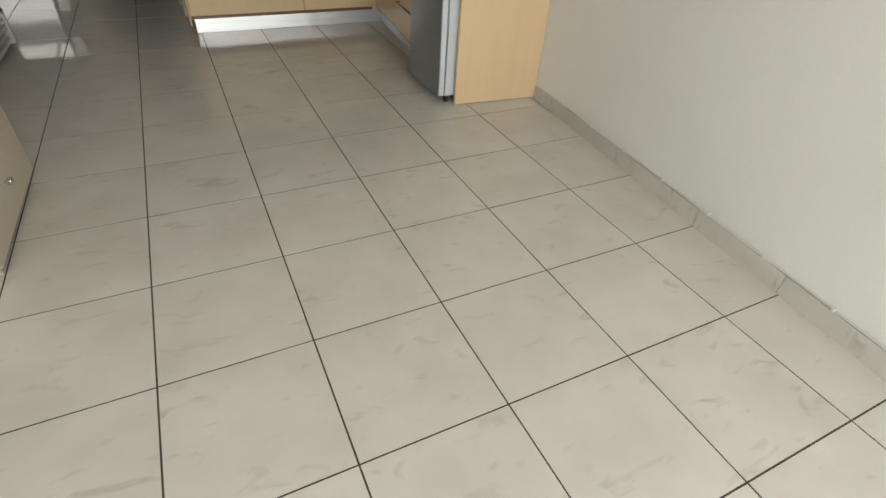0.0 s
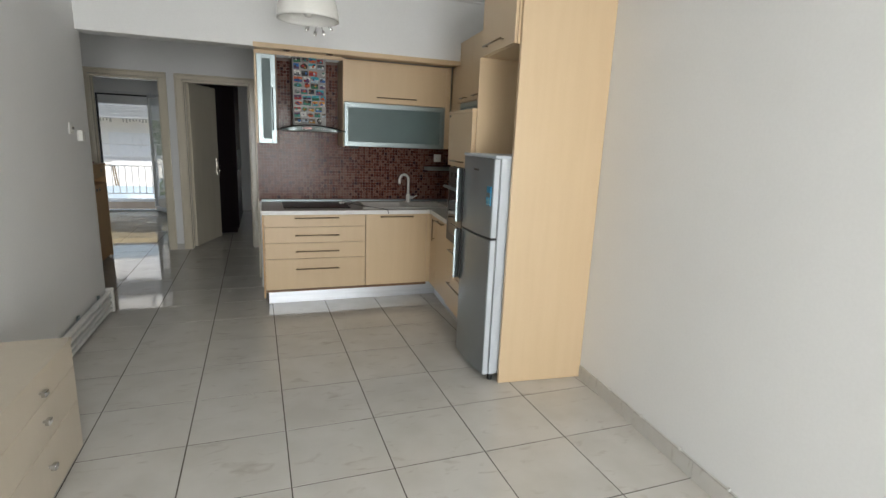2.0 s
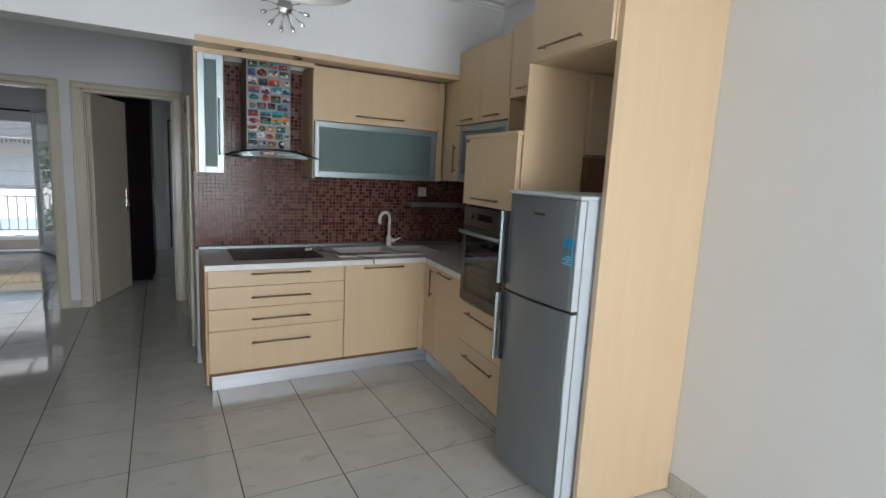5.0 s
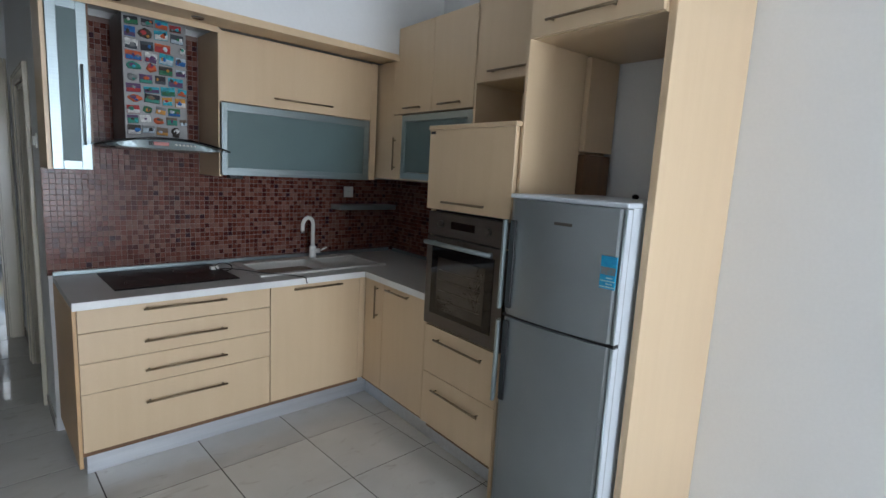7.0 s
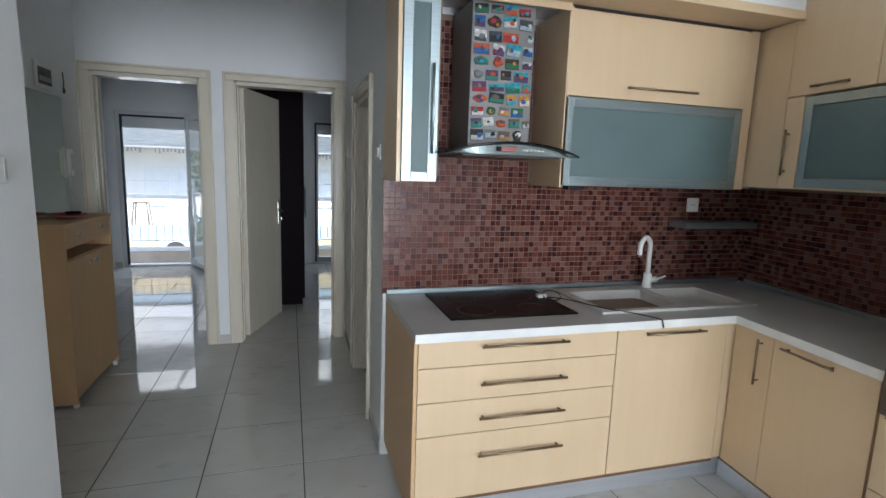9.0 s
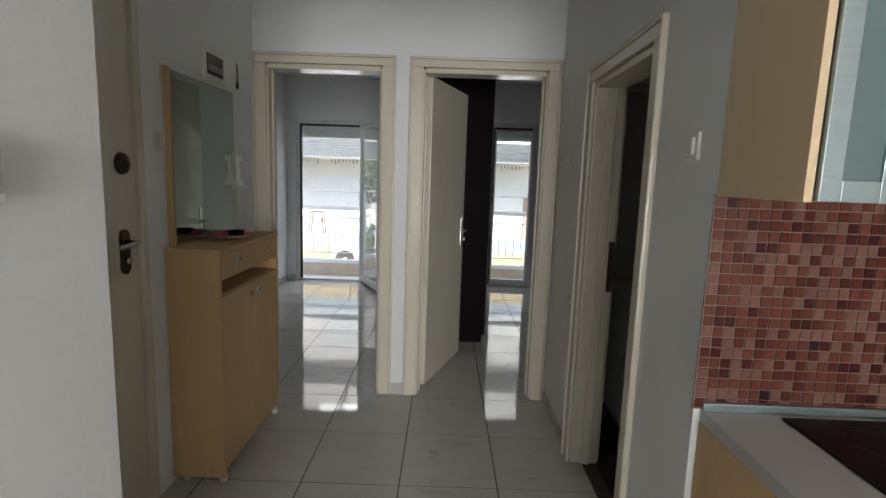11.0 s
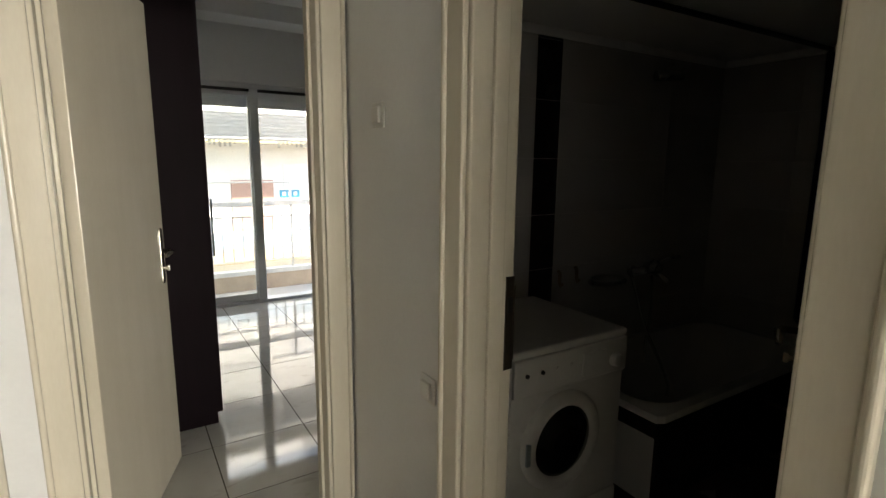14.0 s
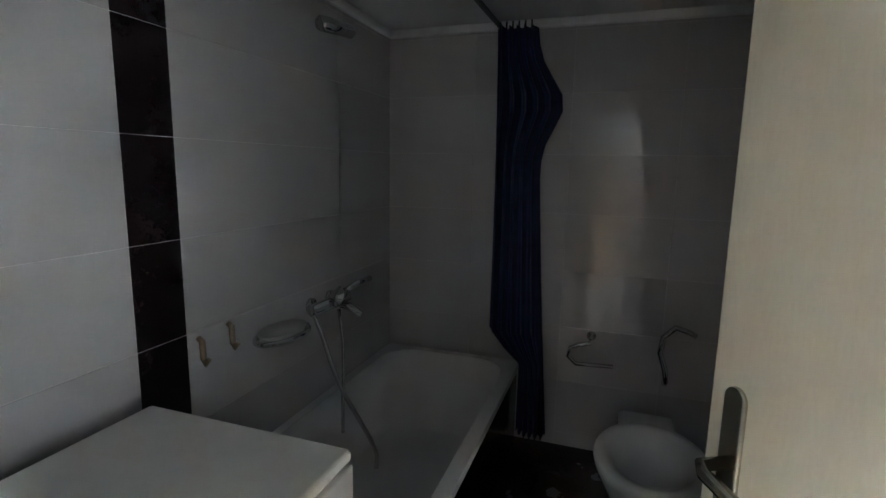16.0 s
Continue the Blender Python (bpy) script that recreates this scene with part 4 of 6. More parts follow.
for a, b in (((1.902, 1.525), (1.902 + w, 1.945)), ((2.62 - w, 1.525), (2.62, 1.945)), ((1.902 + w, 1.525), (2.62 - w, 1.525 + w)), ((1.902 + w, 1.945 - w), (2.62 - w, 1.945))):
    part("frame_bar", box((UX, a[0], a[1]), (UX + 0.02, b[0], b[1]), 0.0015), ALU, pane)
shelf_u = thing("open_shelf_unit", RUN, "maple wall unit with open shelf above the oven column", "kitchen cabinet")
part("side_panel", box((UX, 1.882, 1.823), (-0.01, 1.899, 2.56), 0.001), WOOD, shelf_u)
part("side_panel", box((UX, 1.266, 1.823), (-0.01, 1.283, 2.56), 0.001), WOOD, shelf_u)
part("back_board", box((-0.02, 1.284, 1.823), (-0.008, 1.881, 2.08)), WOOD, shelf_u)
part("upper_body", box((UX + 0.02, 1.284, 2.082), (-0.01, 1.881, 2.56), 0.001), WOOD, shelf_u)
d = run_front("door", shelf_u, UX, 1.268, 1.898, 2.082, 2.56)
bar_handle(d, (UX, 1.42, 2.132), (UX, 1.775, 2.132), (-0.024, 0, 0))

# ---- small things on the splashback ----
def socket(m, label):
    s = thing("socket", m, label, "socket")
    part("plate", box((-0.041, -0.011, -0.041), (0.041, 0, 0.041), 0.004), WHITE_PLASTIC, s)
    bm = shift(lathe([(0.021, 0), (0.021, 0.002), (0.019, -0.003), (0, -0.004)], 24), Matrix.Translation((0, -0.0115, 0)) @ Matrix.Rotation(radians(90), 4, "X"))
    part("insert", bm, WHITE_PLASTIC, s, smooth=True)
    for x in (-0.0095, 0.0095):
        part("pin_hole", rod((x, -0.0105, 0), (x, -0.0126, 0), 0.0028, seg=10), BLACK, s)
    return s


socket(Matrix.Translation((2.03, Y_BACK - 0.010, 1.392)), "white square wall socket on mosaic splashback")
ledge = thing("wall_ledge", I, "narrow brushed aluminium corner ledge on splashback", "shelf")
part("board", box((1.88, 5.70, 1.262), (2.40, Y_BACK - 0.010, 1.298), 0.003), ALU, ledge)

# ---- sunburst clock of cutlery on the bulkhead ----
clock = thing("wall_clock", Matrix.Translation((0.68, Y_BEAM - 0.0, 2.60)), "steel cutlery sunburst wall clock on bulkhead", "clock")
part("dial", shift(lathe([(0, 0.022), (0.045, 0.022), (0.05, 0.016), (0.05, 0.0), (0, 0.0)], 28), Matrix.Rotation(radians(90), 4, "X")), CHROME, clock, smooth=True)
for k in range(12):
    a = radians(30 * k + 9)
    r = Matrix.Rotation(a, 4, "Y")
    bm = rod((0, -0.010, 0.04), (0, -0.010, 0.12), 0.0035, seg=8)
    head = bmesh.ops.create_uvsphere(bm, u_segments=12, v_segments=8, radius=1.0, matrix=Matrix.Translation((0, -0.010, 0.143)) @ Matrix.Diagonal((0.014, 0.005, 0.024, 1)))
    part("spoon" if k % 2 == 0 else "fork", shift(bm, r), CHROME, clock, smooth=True)

# ---- white dome pendant ----
pend = thing("pendant_lamp", Matrix.Translation((0.475, 3.8, 2.27)), "white dome pendant lamp on a cord", "lamp")
prof = [(0.0, 0.225)]
for k in range(13):
    a = radians(90 * k / 12)
    prof.append((0.03 + 0.152 * math.sin(a), 0.02 + 0.20 * math.cos(a)))
prof += [(0.185, 0.0), (0.178, 0.0)]
for k in range(12, -1, -1):
    a = radians(90 * k / 12)
    prof.append((0.025 + 0.15 * math.sin(a), 0.02 + 0.193 * math.cos(a)))
part("shade", lathe(prof, 48), SHADE_WHITE, pend, "white glass dome shade", True)
part("socket", rod((0, 0, 0.12), (0, 0, 0.215), 0.02), WHITE_PLASTIC, pend, smooth=True)
part("bulb", lathe([(0, 0.0), (0.02, 0.006), (0.03, 0.03), (0.026, 0.06), (0.014, 0.09), (0.013, 0.12)], 24, centre=(0, 0, 0.015)), SHADE_WHITE, pend, smooth=True)
part("cord", rod((0, 0, 0.22), (0, 0, 0.64), 0.004, seg=8), WHITE_PLASTIC, pend, smooth=True)
part("ceiling_rose", lathe([(0, 0.69), (0.05, 0.689), (0.05, 0.67), (0.02, 0.635), (0, 0.635)], 24), WHITE_PLASTIC, pend, smooth=True)

# ---- dresser, baseboard radiator, wall switches in living room ----
dresser = thing("dresser", I, "cream laminate chest of three drawers against wall", "chest of drawers")
part("body", box((-1.13, 2.305, 0.03), (-0.72, 3.11, 0.585), 0.002), LAM_CREAM, dresser)
part("top", box((-1.135, 2.30, 0.585), (-0.698, 3.115, 0.603), 0.002), LAM_CREAM, dresser)
for z0, z1, kz in ((0.462, 0.583, 0.514), (0.285, 0.460, 0.388), (0.035, 0.283, 0.178)):
    d = part("drawer", box((-0.72, 2.306, z0), (-0.702, 3.109, z1), 0.002), LAM_CREAM, dresser)
    bm = rod((-0.702, 2.715, kz), (-0.688, 2.715, kz), 0.006, seg=12)
    box((-0.692, 2.697, kz - 0.012), (-0.672, 2.733, kz + 0.012), 0.004, bm)
    part("knob", bm, CHROME, d, "small square chrome knob", False)
for x, y in ((-0.74, 3.09), (-0.74, 2.33), (-1.1, 3.09), (-1.1, 2.33)):
    part("foot", rod((x, y, 0), (x, y, 0.03), 0.018), WHITE_PLASTIC, dresser)

rad = thing("skirting_radiator", I, "low white finned skirting radiator along wall", "radiator")
for k in range(4):
    z = 0.045 + k * 0.046
    part("pipe", box((-1.122, 3.2, z - 0.014), (-1.082, 5.31, z + 0.014), 0.010, segments=3), WHITE_PLASTIC, rad)
part("end_cap", box((-1.132, 5.31, 0.004), (-1.074, 5.352, 0.222), 0.008), WHITE_PLASTIC, rad)
for y in (3.9, 4.6, 5.1):
    part("bracket", box((-1.139, y, 0.0), (-1.123, y + 0.03, 0.215), 0.003), ALU, rad)


def switch(m, label, w=0.04, h=0.04, round_=False):
    s = thing("wall_switch", m, label, "switch")
    if round_:
        part("plate", box((-0.041, -0.011, -0.041), (0.041, 0, 0.041), 0.009, segments=3), WHITE_PLASTIC, s)
        part("ring", shift(lathe([(0.024, 0.010), (0.024, 0.014), (0.02, 0.016), (0, 0.015)], 24), Matrix.Rotation(radians(90), 4, "X")), WHITE_PLASTIC, s, smooth=True)
        part("knob", shift(lathe([(0, 0.026), (0.008, 0.025), (0.010, 0.012)], 16), Matrix.Rotation(radians(90), 4, "X")), STEEL, s, smooth=True)
    else:
        part("plate", box((-w, -0.010, -h), (w, 0, h), 0.004), WHITE_PLASTIC, s)
        part("rocker", box((-w * 0.62, -0.020, -h * 0.62), (w * 0.62, -0.009, h * 0.62), 0.003), WHITE_PLASTIC, s)
    return s


EAST, WEST = Matrix.Rotation(radians(90), 4, "Z"), Matrix.Rotation(radians(-90), 4, "Z")
switch(Matrix.Translation((X_LEFT, 4.92, 1.565)) @ EAST, "white rotary dimmer with round knob on wall", round_=True)
thermo = thing("thermostat", Matrix.Translation((X_LEFT, 5.10, 1.51)) @ EAST, "white boxy room thermostat on wall near corner", "thermostat")
part("case", box((-0.035, -0.034, -0.042), (0.035, 0, 0.042), 0.005), WHITE_PLASTIC, thermo)
part("wall_plate", box((-0.045, -0.006, -0.035), (0.055, -0.0005, 0.035), 0.004), WHITE_PLASTIC, thermo)
part("dial_window", box((0.012, -0.0355, -0.028), (0.028, -0.033, 0.03), 0.002), surface("pale_dial", (0.5, 0.5, 0.48), None, 20, 0.3), thermo)
switch(Matrix.Translation((X_BATH, 6.0, 1.632)) @ WEST, "white light switch on wall beside bathroom door")
switch(Matrix.Translation((X_BATH, 7.595, 1.66)) @ WEST, "white light switch on hall wall")
switch(Matrix.Translation((X_BATH, 7.27, 0.862)) @ WEST, "white socket cover on hall wall")

# ---- door frames and doors ----
def doorway(name, m, width, head, wall, label):
    """A lining with stepped architraves; local x spans the opening, y goes through the wall, front at y = 0."""
    fr = thing(name, m, label, "door frame", kind="structure")
    a, t = 0.076, 0.018
    for side in (0, 1):
        x0 = -a if side == 0 else width
        part("jamb_trim", box((x0 + (0.012 if side == 0 else -0.008), -t, 0), (x0 + a + (0.008 if side == 0 else -0.012), 0.0, head + 0.012), 0.005, segments=3), DOOR_PAINT, fr)
        e = x0 - 0.004 if side == 0 else x0 + a - 0.014
        part("jamb_bead", box((e, -t - 0.009, 0), (e + 0.018, 0.0, head + a + 0.002), 0.0085, segments=4), DOOR_PAINT, fr)
        part("lining", box((-0.001 if side == 0 else width - 0.020, 0.0005, 0), (0.020 if side == 0 else width + 0.001, wall, head), 0.006, segments=3), DOOR_PAINT, fr)
        part("stop", box((0.0205 if side == 0 else width - 0.033, 0.060, 0), (0.033 if side == 0 else width - 0.0205, wall - 0.045, head - 0.022), 0.003), DOOR_PAINT, fr)
        part("back_trim", box((x0, wall + 0.0005, 0), (x0 + a, wall + 0.015, head + 0.01), 0.005), DOOR_PAINT, fr)
    part("head_trim", box((-a + 0.015, -t, head + 0.0125), (width + a - 0.015, 0, head + a - 0.015), 0.005, segments=3), DOOR_PAINT, fr)
    part("head_bead", box((-a + 0.015, -t - 0.009, head + a - 0.0145), (width + a - 0.015, 0.0, head + a + 0.003), 0.0085, segments=4), DOOR_PAINT, fr)
    part("head_lining", box((0.0205, 0.0005, head - 0.020), (width - 0.0205, wall, head + 0.011), 0.004), DOOR_PAINT, fr)
    part("back_head", box((-a, wall + 0.0005, head + 0.0105), (width + a, wall + 0.015, head + 0.075), 0.005), DOOR_PAINT, fr)
    return fr


doorway("door_frame_1", Matrix.Translation((-1.775, Y_DOORS, 0)), 0.77, 2.20, 0.15, "cream painted door frame of first bedroom")
doorway("door_frame_2", Matrix.Translation((-0.757, Y_DOORS, 0)), 0.817, 2.20, 0.15, "cream painted door frame of second bedroom")
doorway("door_frame_3", Matrix.Translation((X_BATH, 7.105, 0)) @ Matrix.Rotation(radians(-90), 4, "Z"), 0.77, 2.0, 0.15, "cream painted door frame of bathroom")


SATIN = surface("satin_nickel", (0.44, 0.41, 0.36), (0.38, 0.355, 0.31), 20, 0.24, 0.05, metal=1.0)


def lever_handle(parent, x, z, y, side, mat=SATIN):
    """A lever on a long back plate, on the face at y; side is -1 or 1 along y."""
    bm = shift(prism(rounded_rect(-0.019, 0.019, -0.155, 0.11, 0.0185, 6), 0.0, 0.007), Matrix.Translation((x, y, z)) @ Matrix.Rotation(radians(90), 4, "X") @ Matrix.Diagonal((1, 1, -side, 1)))
    bmesh.ops.bevel(bm, geom=[e for e in bm.edges if abs((e.verts[0].co.y + e.verts[1].co.y) / 2 - y) > 0.006], offset=0.003, segments=2, affect="EDGES", profile=0.5)
    p = part("back_plate", bm, mat, parent, "brushed metal back plate")
    bm = tube([(x, y + side * 0.005, z), (x, y + side * 0.045, z), (x - 0.02, y + side * 0.055, z), (x - 0.115, y + side * 0.055, z - 0.004)], 0.0095, seg=10)
    part("lever", bm, mat, p, smooth=True)
    bm = tube([(x, y + side * 0.004, z - 0.08), (x, y + side * 0.022, z - 0.08)], 0.008, seg=10)
    box((x - 0.006, min(y + side * 0.02, y + side * 0.034), z - 0.094), (x + 0.006, max(y + side * 0.02, y + side * 0.034), z - 0.066), 0.003, bm)
    part("thumb_turn", bm, mat, p, smooth=False)


def door_leaf(name, m, width, height, label, grooves=False, plate=1.09, inset=0.055):
    """Leaf from its hinge along local x; faces at y = 0 and y = -0.04."""
    d = thing(name, m, label, "door", kind="structure")
    part("leaf", box((0.003, -0.04, 0.008), (width, 0.0, height), 0.003), DOOR_PAINT, d)
    for side, y in ((1, 0.0), (-1, -0.04)):
        lever_handle(d, width - inset, plate, y, side)
    part("lock_edge", box((width - 0.001, -0.031, plate - 0.11), (width + 0.0015, -0.009, plate + 0.09), 0.0008), BRASS, d)
    if grooves:
        line_a = [(0.469, 1.178), (0.410, 1.145), (0.375, 1.104), (0.358, 1.04), (0.350, 0.97), (0.348, 0.90)]
        line_b = [(0.512, 1.138), (0.462, 1.118), (0.424, 1.078), (0.404, 1.02), (0.395, 0.96), (0.393, 0.90)]
        oval_l = [(0.574, 1.085), (0.610, 1.060), (0.631, 0.99), (0.634, 0.90)]
        oval_r = [(0.574, 1.085), (0.530, 1.087), (0.484, 1.065), (0.454, 1.036), (0.436, 0.97), (0.432, 0.90)]
        for top, line in ((height - 0.14, line_a), (height - 0.14, line_b), (0, oval_l), (0, oval_r)):
            half = ([(line[0][0], top)] if top else []) + line
            pts = half + [(x, 1.80 - z) for x, z in reversed(half[:-1])]
            part("groove", tube([(x, 0.001, max(0.1, z)) for x, z in pts], 0.0032, seg=6), GROOVE, d, smooth=True)
    for z in (0.22, height - 0.24):
        part("hinge", rod((0.0, 0.006, z - 0.045), (0.0, 0.006, z + 0.045), 0.007, seg=10), BRASS, d, smooth=True)
    return d


# second bedroom door stands open into the room
a2 = math.degrees(math.atan2(8.827 - 8.045, -0.464 + 0.732))
door_leaf("door_2", Matrix.Translation((-0.732, 8.047, 0)) @ Matrix.Rotation(radians(a2), 4, "Z"), 0.805, 2.19, "cream painted door with lever handle standing open")
door_leaf("door_1", Matrix.Translation((-1.02, 8.055, 0)) @ Matrix.Rotation(radians(90), 4, "Z"), 0.75, 2.19, "cream painted door standing wide open against wall")
a3 = math.degrees(math.atan2(0.366, 0.71))
door_leaf("door_3", Matrix.Translation((0.310, 6.336, 0)) @ Matrix.Rotation(radians(a3), 4, "Z"), 0.800, 1.99, "cream bathroom door with routed grooves standing open", True, 1.07, 0.052)
strike = thing("strike_plate", I, "dark bronze latch strike plate on bathroom frame", "latch")
part("plate", box((0.2695, 7.0815, 0.96), (0.298, 7.085, 1.22), 0.001), BRONZE_DARK, strike)
part("lip", box((0.295, 7.0795, 0.985), (0.3005, 7.104, 1.195), 0.002), BRONZE_DARK, strike)
part("latch_hole", box((0.2755, 7.0795, 1.12), (0.2915, 7.0825, 1.165), 0.0005), BLACK, strike)

entrance = thing("door_4", Matrix.Translation((X_HALL, 0, 0)), "white entrance door with lock rose and lever handle", "door", kind="structure")
part("leaf", box((-0.05, 5.74, 0.006), (-0.012, 6.615, 2.20), 0.004), DOOR_PAINT, entrance)
part("jamb", box((-0.07, 6.617, 0), (0.008, 6.655, 2.24), 0.006), DOOR_PAINT, entrance)
part("jamb", box((-0.07, 5.69, 0), (0.008, 5.738, 2.24), 0.006), DOOR_PAINT, entrance)
part("head", box((-0.07, 5.739, 2.202), (0.008, 6.616, 2.24), 0.006), DOOR_PAINT, entrance)
TURN = Matrix.Rotation(radians(90), 4, "Y")
part("lock_rose", shift(lathe([(0.044, 0), (0.042, 0.012), (0.03, 0.02), (0.012, 0.022), (0.012, 0.03), (0, 0.03)], 28), Matrix.Translation((-0.012, 6.527, 1.531)) @ TURN), BRONZE_DARK, entrance, "dark bronze round lock rose", True)
bk = part("back_plate", shift(prism(rounded_rect(-0.092, 0.092, -0.029, 0.029, 0.0285, 7), 0.0, 0.008), Matrix.Translation((-0.012, 6.518, 1.176)) @ TURN), BRONZE_DARK, entrance, "dark bronze long rounded back plate")
part("lever", tube([(-0.006, 6.518, 1.215), (0.045, 6.518, 1.215), (0.052, 6.503, 1.215), (0.052, 6.40, 1.21)], 0.010), CHROME, bk, smooth=True)
part("cylinder", rod((-0.006, 6.518, 1.14), (0.012, 6.518, 1.14), 0.013), CHROME, bk, smooth=True)
part("peephole", shift(lathe([(0.014, 0), (0.013, 0.006), (0.006, 0.008), (0, 0.006)], 20), Matrix.Translation((-0.012, 6.35, 1.12)) @ TURN), BRONZE_DARK, entrance, smooth=True)
switch(Matrix.Translation((X_HALL, 6.775, 1.64)) @ EAST, "white light switch beside entrance door")

# ---- hall: shoe cabinet, mirror, plates, entry phone ----
shoe = thing("shoe_cabinet", I, "beech laminate shoe cabinet with drawer, niche and doors", "cabinet")
CX, CY0, CY1 = -1.600, 6.775, 7.56
part("side_panel", box((-1.850, CY0, 0.03), (CX + 0.001, CY0 + 0.018, 1.135), 0.001), CABWOOD, shoe)
part("side_panel", box((-1.850, CY1 - 0.018, 0.03), (CX + 0.001, CY1, 1.135), 0.001), CABWOOD, shoe)
part("top", box((-1.852, CY0 - 0.004, 1.1355), (CX + 0.006, CY1 + 0.004, 1.158), 0.003), CABWOOD, shoe)
part("back_board", box((-1.850, CY0 + 0.019, 0.06), (-1.842, CY1 - 0.019, 1.13)), CABWOOD, shoe)
part("niche_floor", box((-1.841, CY0 + 0.019, 0.918), (CX - 0.02, CY1 - 0.019, 0.934), 0.001), CABWOOD, shoe)
part("niche_roof", box((-1.841, CY0 + 0.019, 1.003), (CX - 0.02, CY1 - 0.019, 1.017), 0.001), CABWOOD, shoe)
d = part("drawer", box((CX - 0.018, CY0 + 0.019, 1.007), (CX, CY1 - 0.019, 1.133), 0.002), CABWOOD, shoe)


def ring_knob(parent, y, z):
    bm = shift(lathe([(0.021, 0), (0.021, 0.006), (0.015, 0.010), (0.013, 0.004), (0, 0.004)], 24), Matrix.Translation((CX, y, z)) @ TURN)
    k = part("knob", bm, CHROME, parent, "round chrome knob with dark centre", True)
    part("centre", rod((CX + 0.004, y, z), (CX + 0.0075, y, z), 0.009, seg=16), BLACK, k)


ring_knob(d, 6.988, 1.082)
ring_knob(d, 7.373, 1.084)
mid = (CY0 + CY1) / 2 + 0.019
for y0, y1, ky in ((CY0 + 0.019, mid - 0.001, mid - 0.055), (mid + 0.001, CY1 - 0.019, mid + 0.055)):
    d = part("door", box((CX - 0.018, y0, 0.065), (CX, y1, 0.930), 0.002), CABWOOD, shoe)
    ring_knob(d, ky, 0.872)
part("base_board", box((-1.835, CY0 + 0.02, 0.03), (CX - 0.03, CY1 - 0.02, 0.062)), CABWOOD, shoe)
for x, y in ((-1.62, CY0 + 0.03), (-1.62, CY1 - 0.03), (-1.80, CY0 + 0.03), (-1.80, CY1 - 0.03)):
    part("foot", rod((x, y, 0), (x, y, 0.031), 0.016, r2=0.02), WHITE_PLASTIC, shoe)

mir = thing("wall_mirror", I, "large rectangular wall mirror with beech side strip", "mirror")
part("glass", box((-1.847, 6.842, 1.163), (-1.839, 7.535, 1.962), 0.002), MIRROR, mir)
part("backing", box((-1.854, 6.838, 1.1585), (-1.8475, 7.538, 1.966)), CABWOOD, mir)
part("side_strip", box((-1.854, 6.820, 1.1585), (-1.823, 6.8375, 1.970), 0.002), CABWOOD, mir)
pl = thing("plate", Matrix.Translation((-1.722, 7.165, 1.1585)), "shallow red glazed plate on shoe cabinet", "plate")
part("dish", lathe([(0, 0.006), (0.05, 0.005), (0.085, 0.012), (0.118, 0.026), (0.120, 0.029), (0.088, 0.018), (0.05, 0.011), (0, 0.010)], 36), RED, pl, smooth=True)
part("rim", lathe([(0.045, 0.0), (0.085, 0.010), (0.117, 0.024), (0.10, 0.015), (0.05, 0.0)], 36), surface("plate_underside", (0.6, 0.45, 0.36), None, 10, 0.4), pl, smooth=True)
nut = thing("wooden_dish", Matrix.Translation((-1.70, 7.20, 1.1735)), "small dark wooden dish lying on red plate", "dish")
part("bowl", lathe([(0, 0), (0.03, 0.0), (0.045, 0.016), (0.047, 0.026), (0.04, 0.024), (0.03, 0.012), (0, 0.010)], 24), WENGE, nut, smooth=True)
fuse = thing("fuse_box", I, "white framed fuse box with smoked window on wall", "fuse box")
part("frame", box((-1.854, 7.19, 1.985), (-1.839, 7.435, 2.155), 0.004), WHITE_PLASTIC, fuse)
part("window", box((-1.841, 7.22, 2.015), (-1.835, 7.405, 2.122), 0.003), surface("smoked_panel", (0.10, 0.09, 0.075), (0.05, 0.045, 0.04), 14, 0.2), fuse)
for k in range(4):
    part("breaker", box((-1.836, 7.23 + k * 0.042, 2.035), (-1.831, 7.262 + k * 0.042, 2.065), 0.002), surface("breaker_grey", (0.30, 0.29, 0.27), None, 10, 0.4), fuse)
phone = thing("entry_phone", Matrix.Translation((X_HALL, 7.503, 0.05)), "white entry phone handset with coiled cord on wall", "entry phone")
part("base", box((0.002, 0.0, 1.36), (0.022, 0.075, 1.58), 0.006), WHITE_PLASTIC, phone)
bm = box((0.024, 0.012, 1.375), (0.052, 0.058, 1.565), 0.010, segments=3)
box((0.052, 0.012, 1.52), (0.07, 0.058, 1.565), 0.008, bm)
box((0.052, 0.012, 1.375), (0.07, 0.058, 1.42), 0.008, bm)
part("handset", bm, WHITE_PLASTIC, phone)
pts = [(0.03 + 0.006 * math.cos(40 * s), 0.03 + 0.045 * math.sin(3.14 * s) + 0.006 * math.sin(40 * s), 1.37 - 0.19 * math.sin(3.14 * s)) for s in np.linspace(0, 1, 120)]
part("cord", tube(pts, 0.0028, seg=5), WHITE_PLASTIC, phone, smooth=True)
key = thing("hanging_strap", Matrix.Translation((X_HALL + 0.006, 7.617, 0.015)), "thin dark strap hanging from a nail on wall", "strap")
part("strap", tube([(0, 0, 2.13), (0.002, 0.003, 2.07), (0, 0.0, 2.02)], 0.004, seg=6), BLACK, key, smooth=True)
part("fob", box((-0.004, -0.01, 1.985), (0.008, 0.01, 2.022), 0.003), BLACK, key)

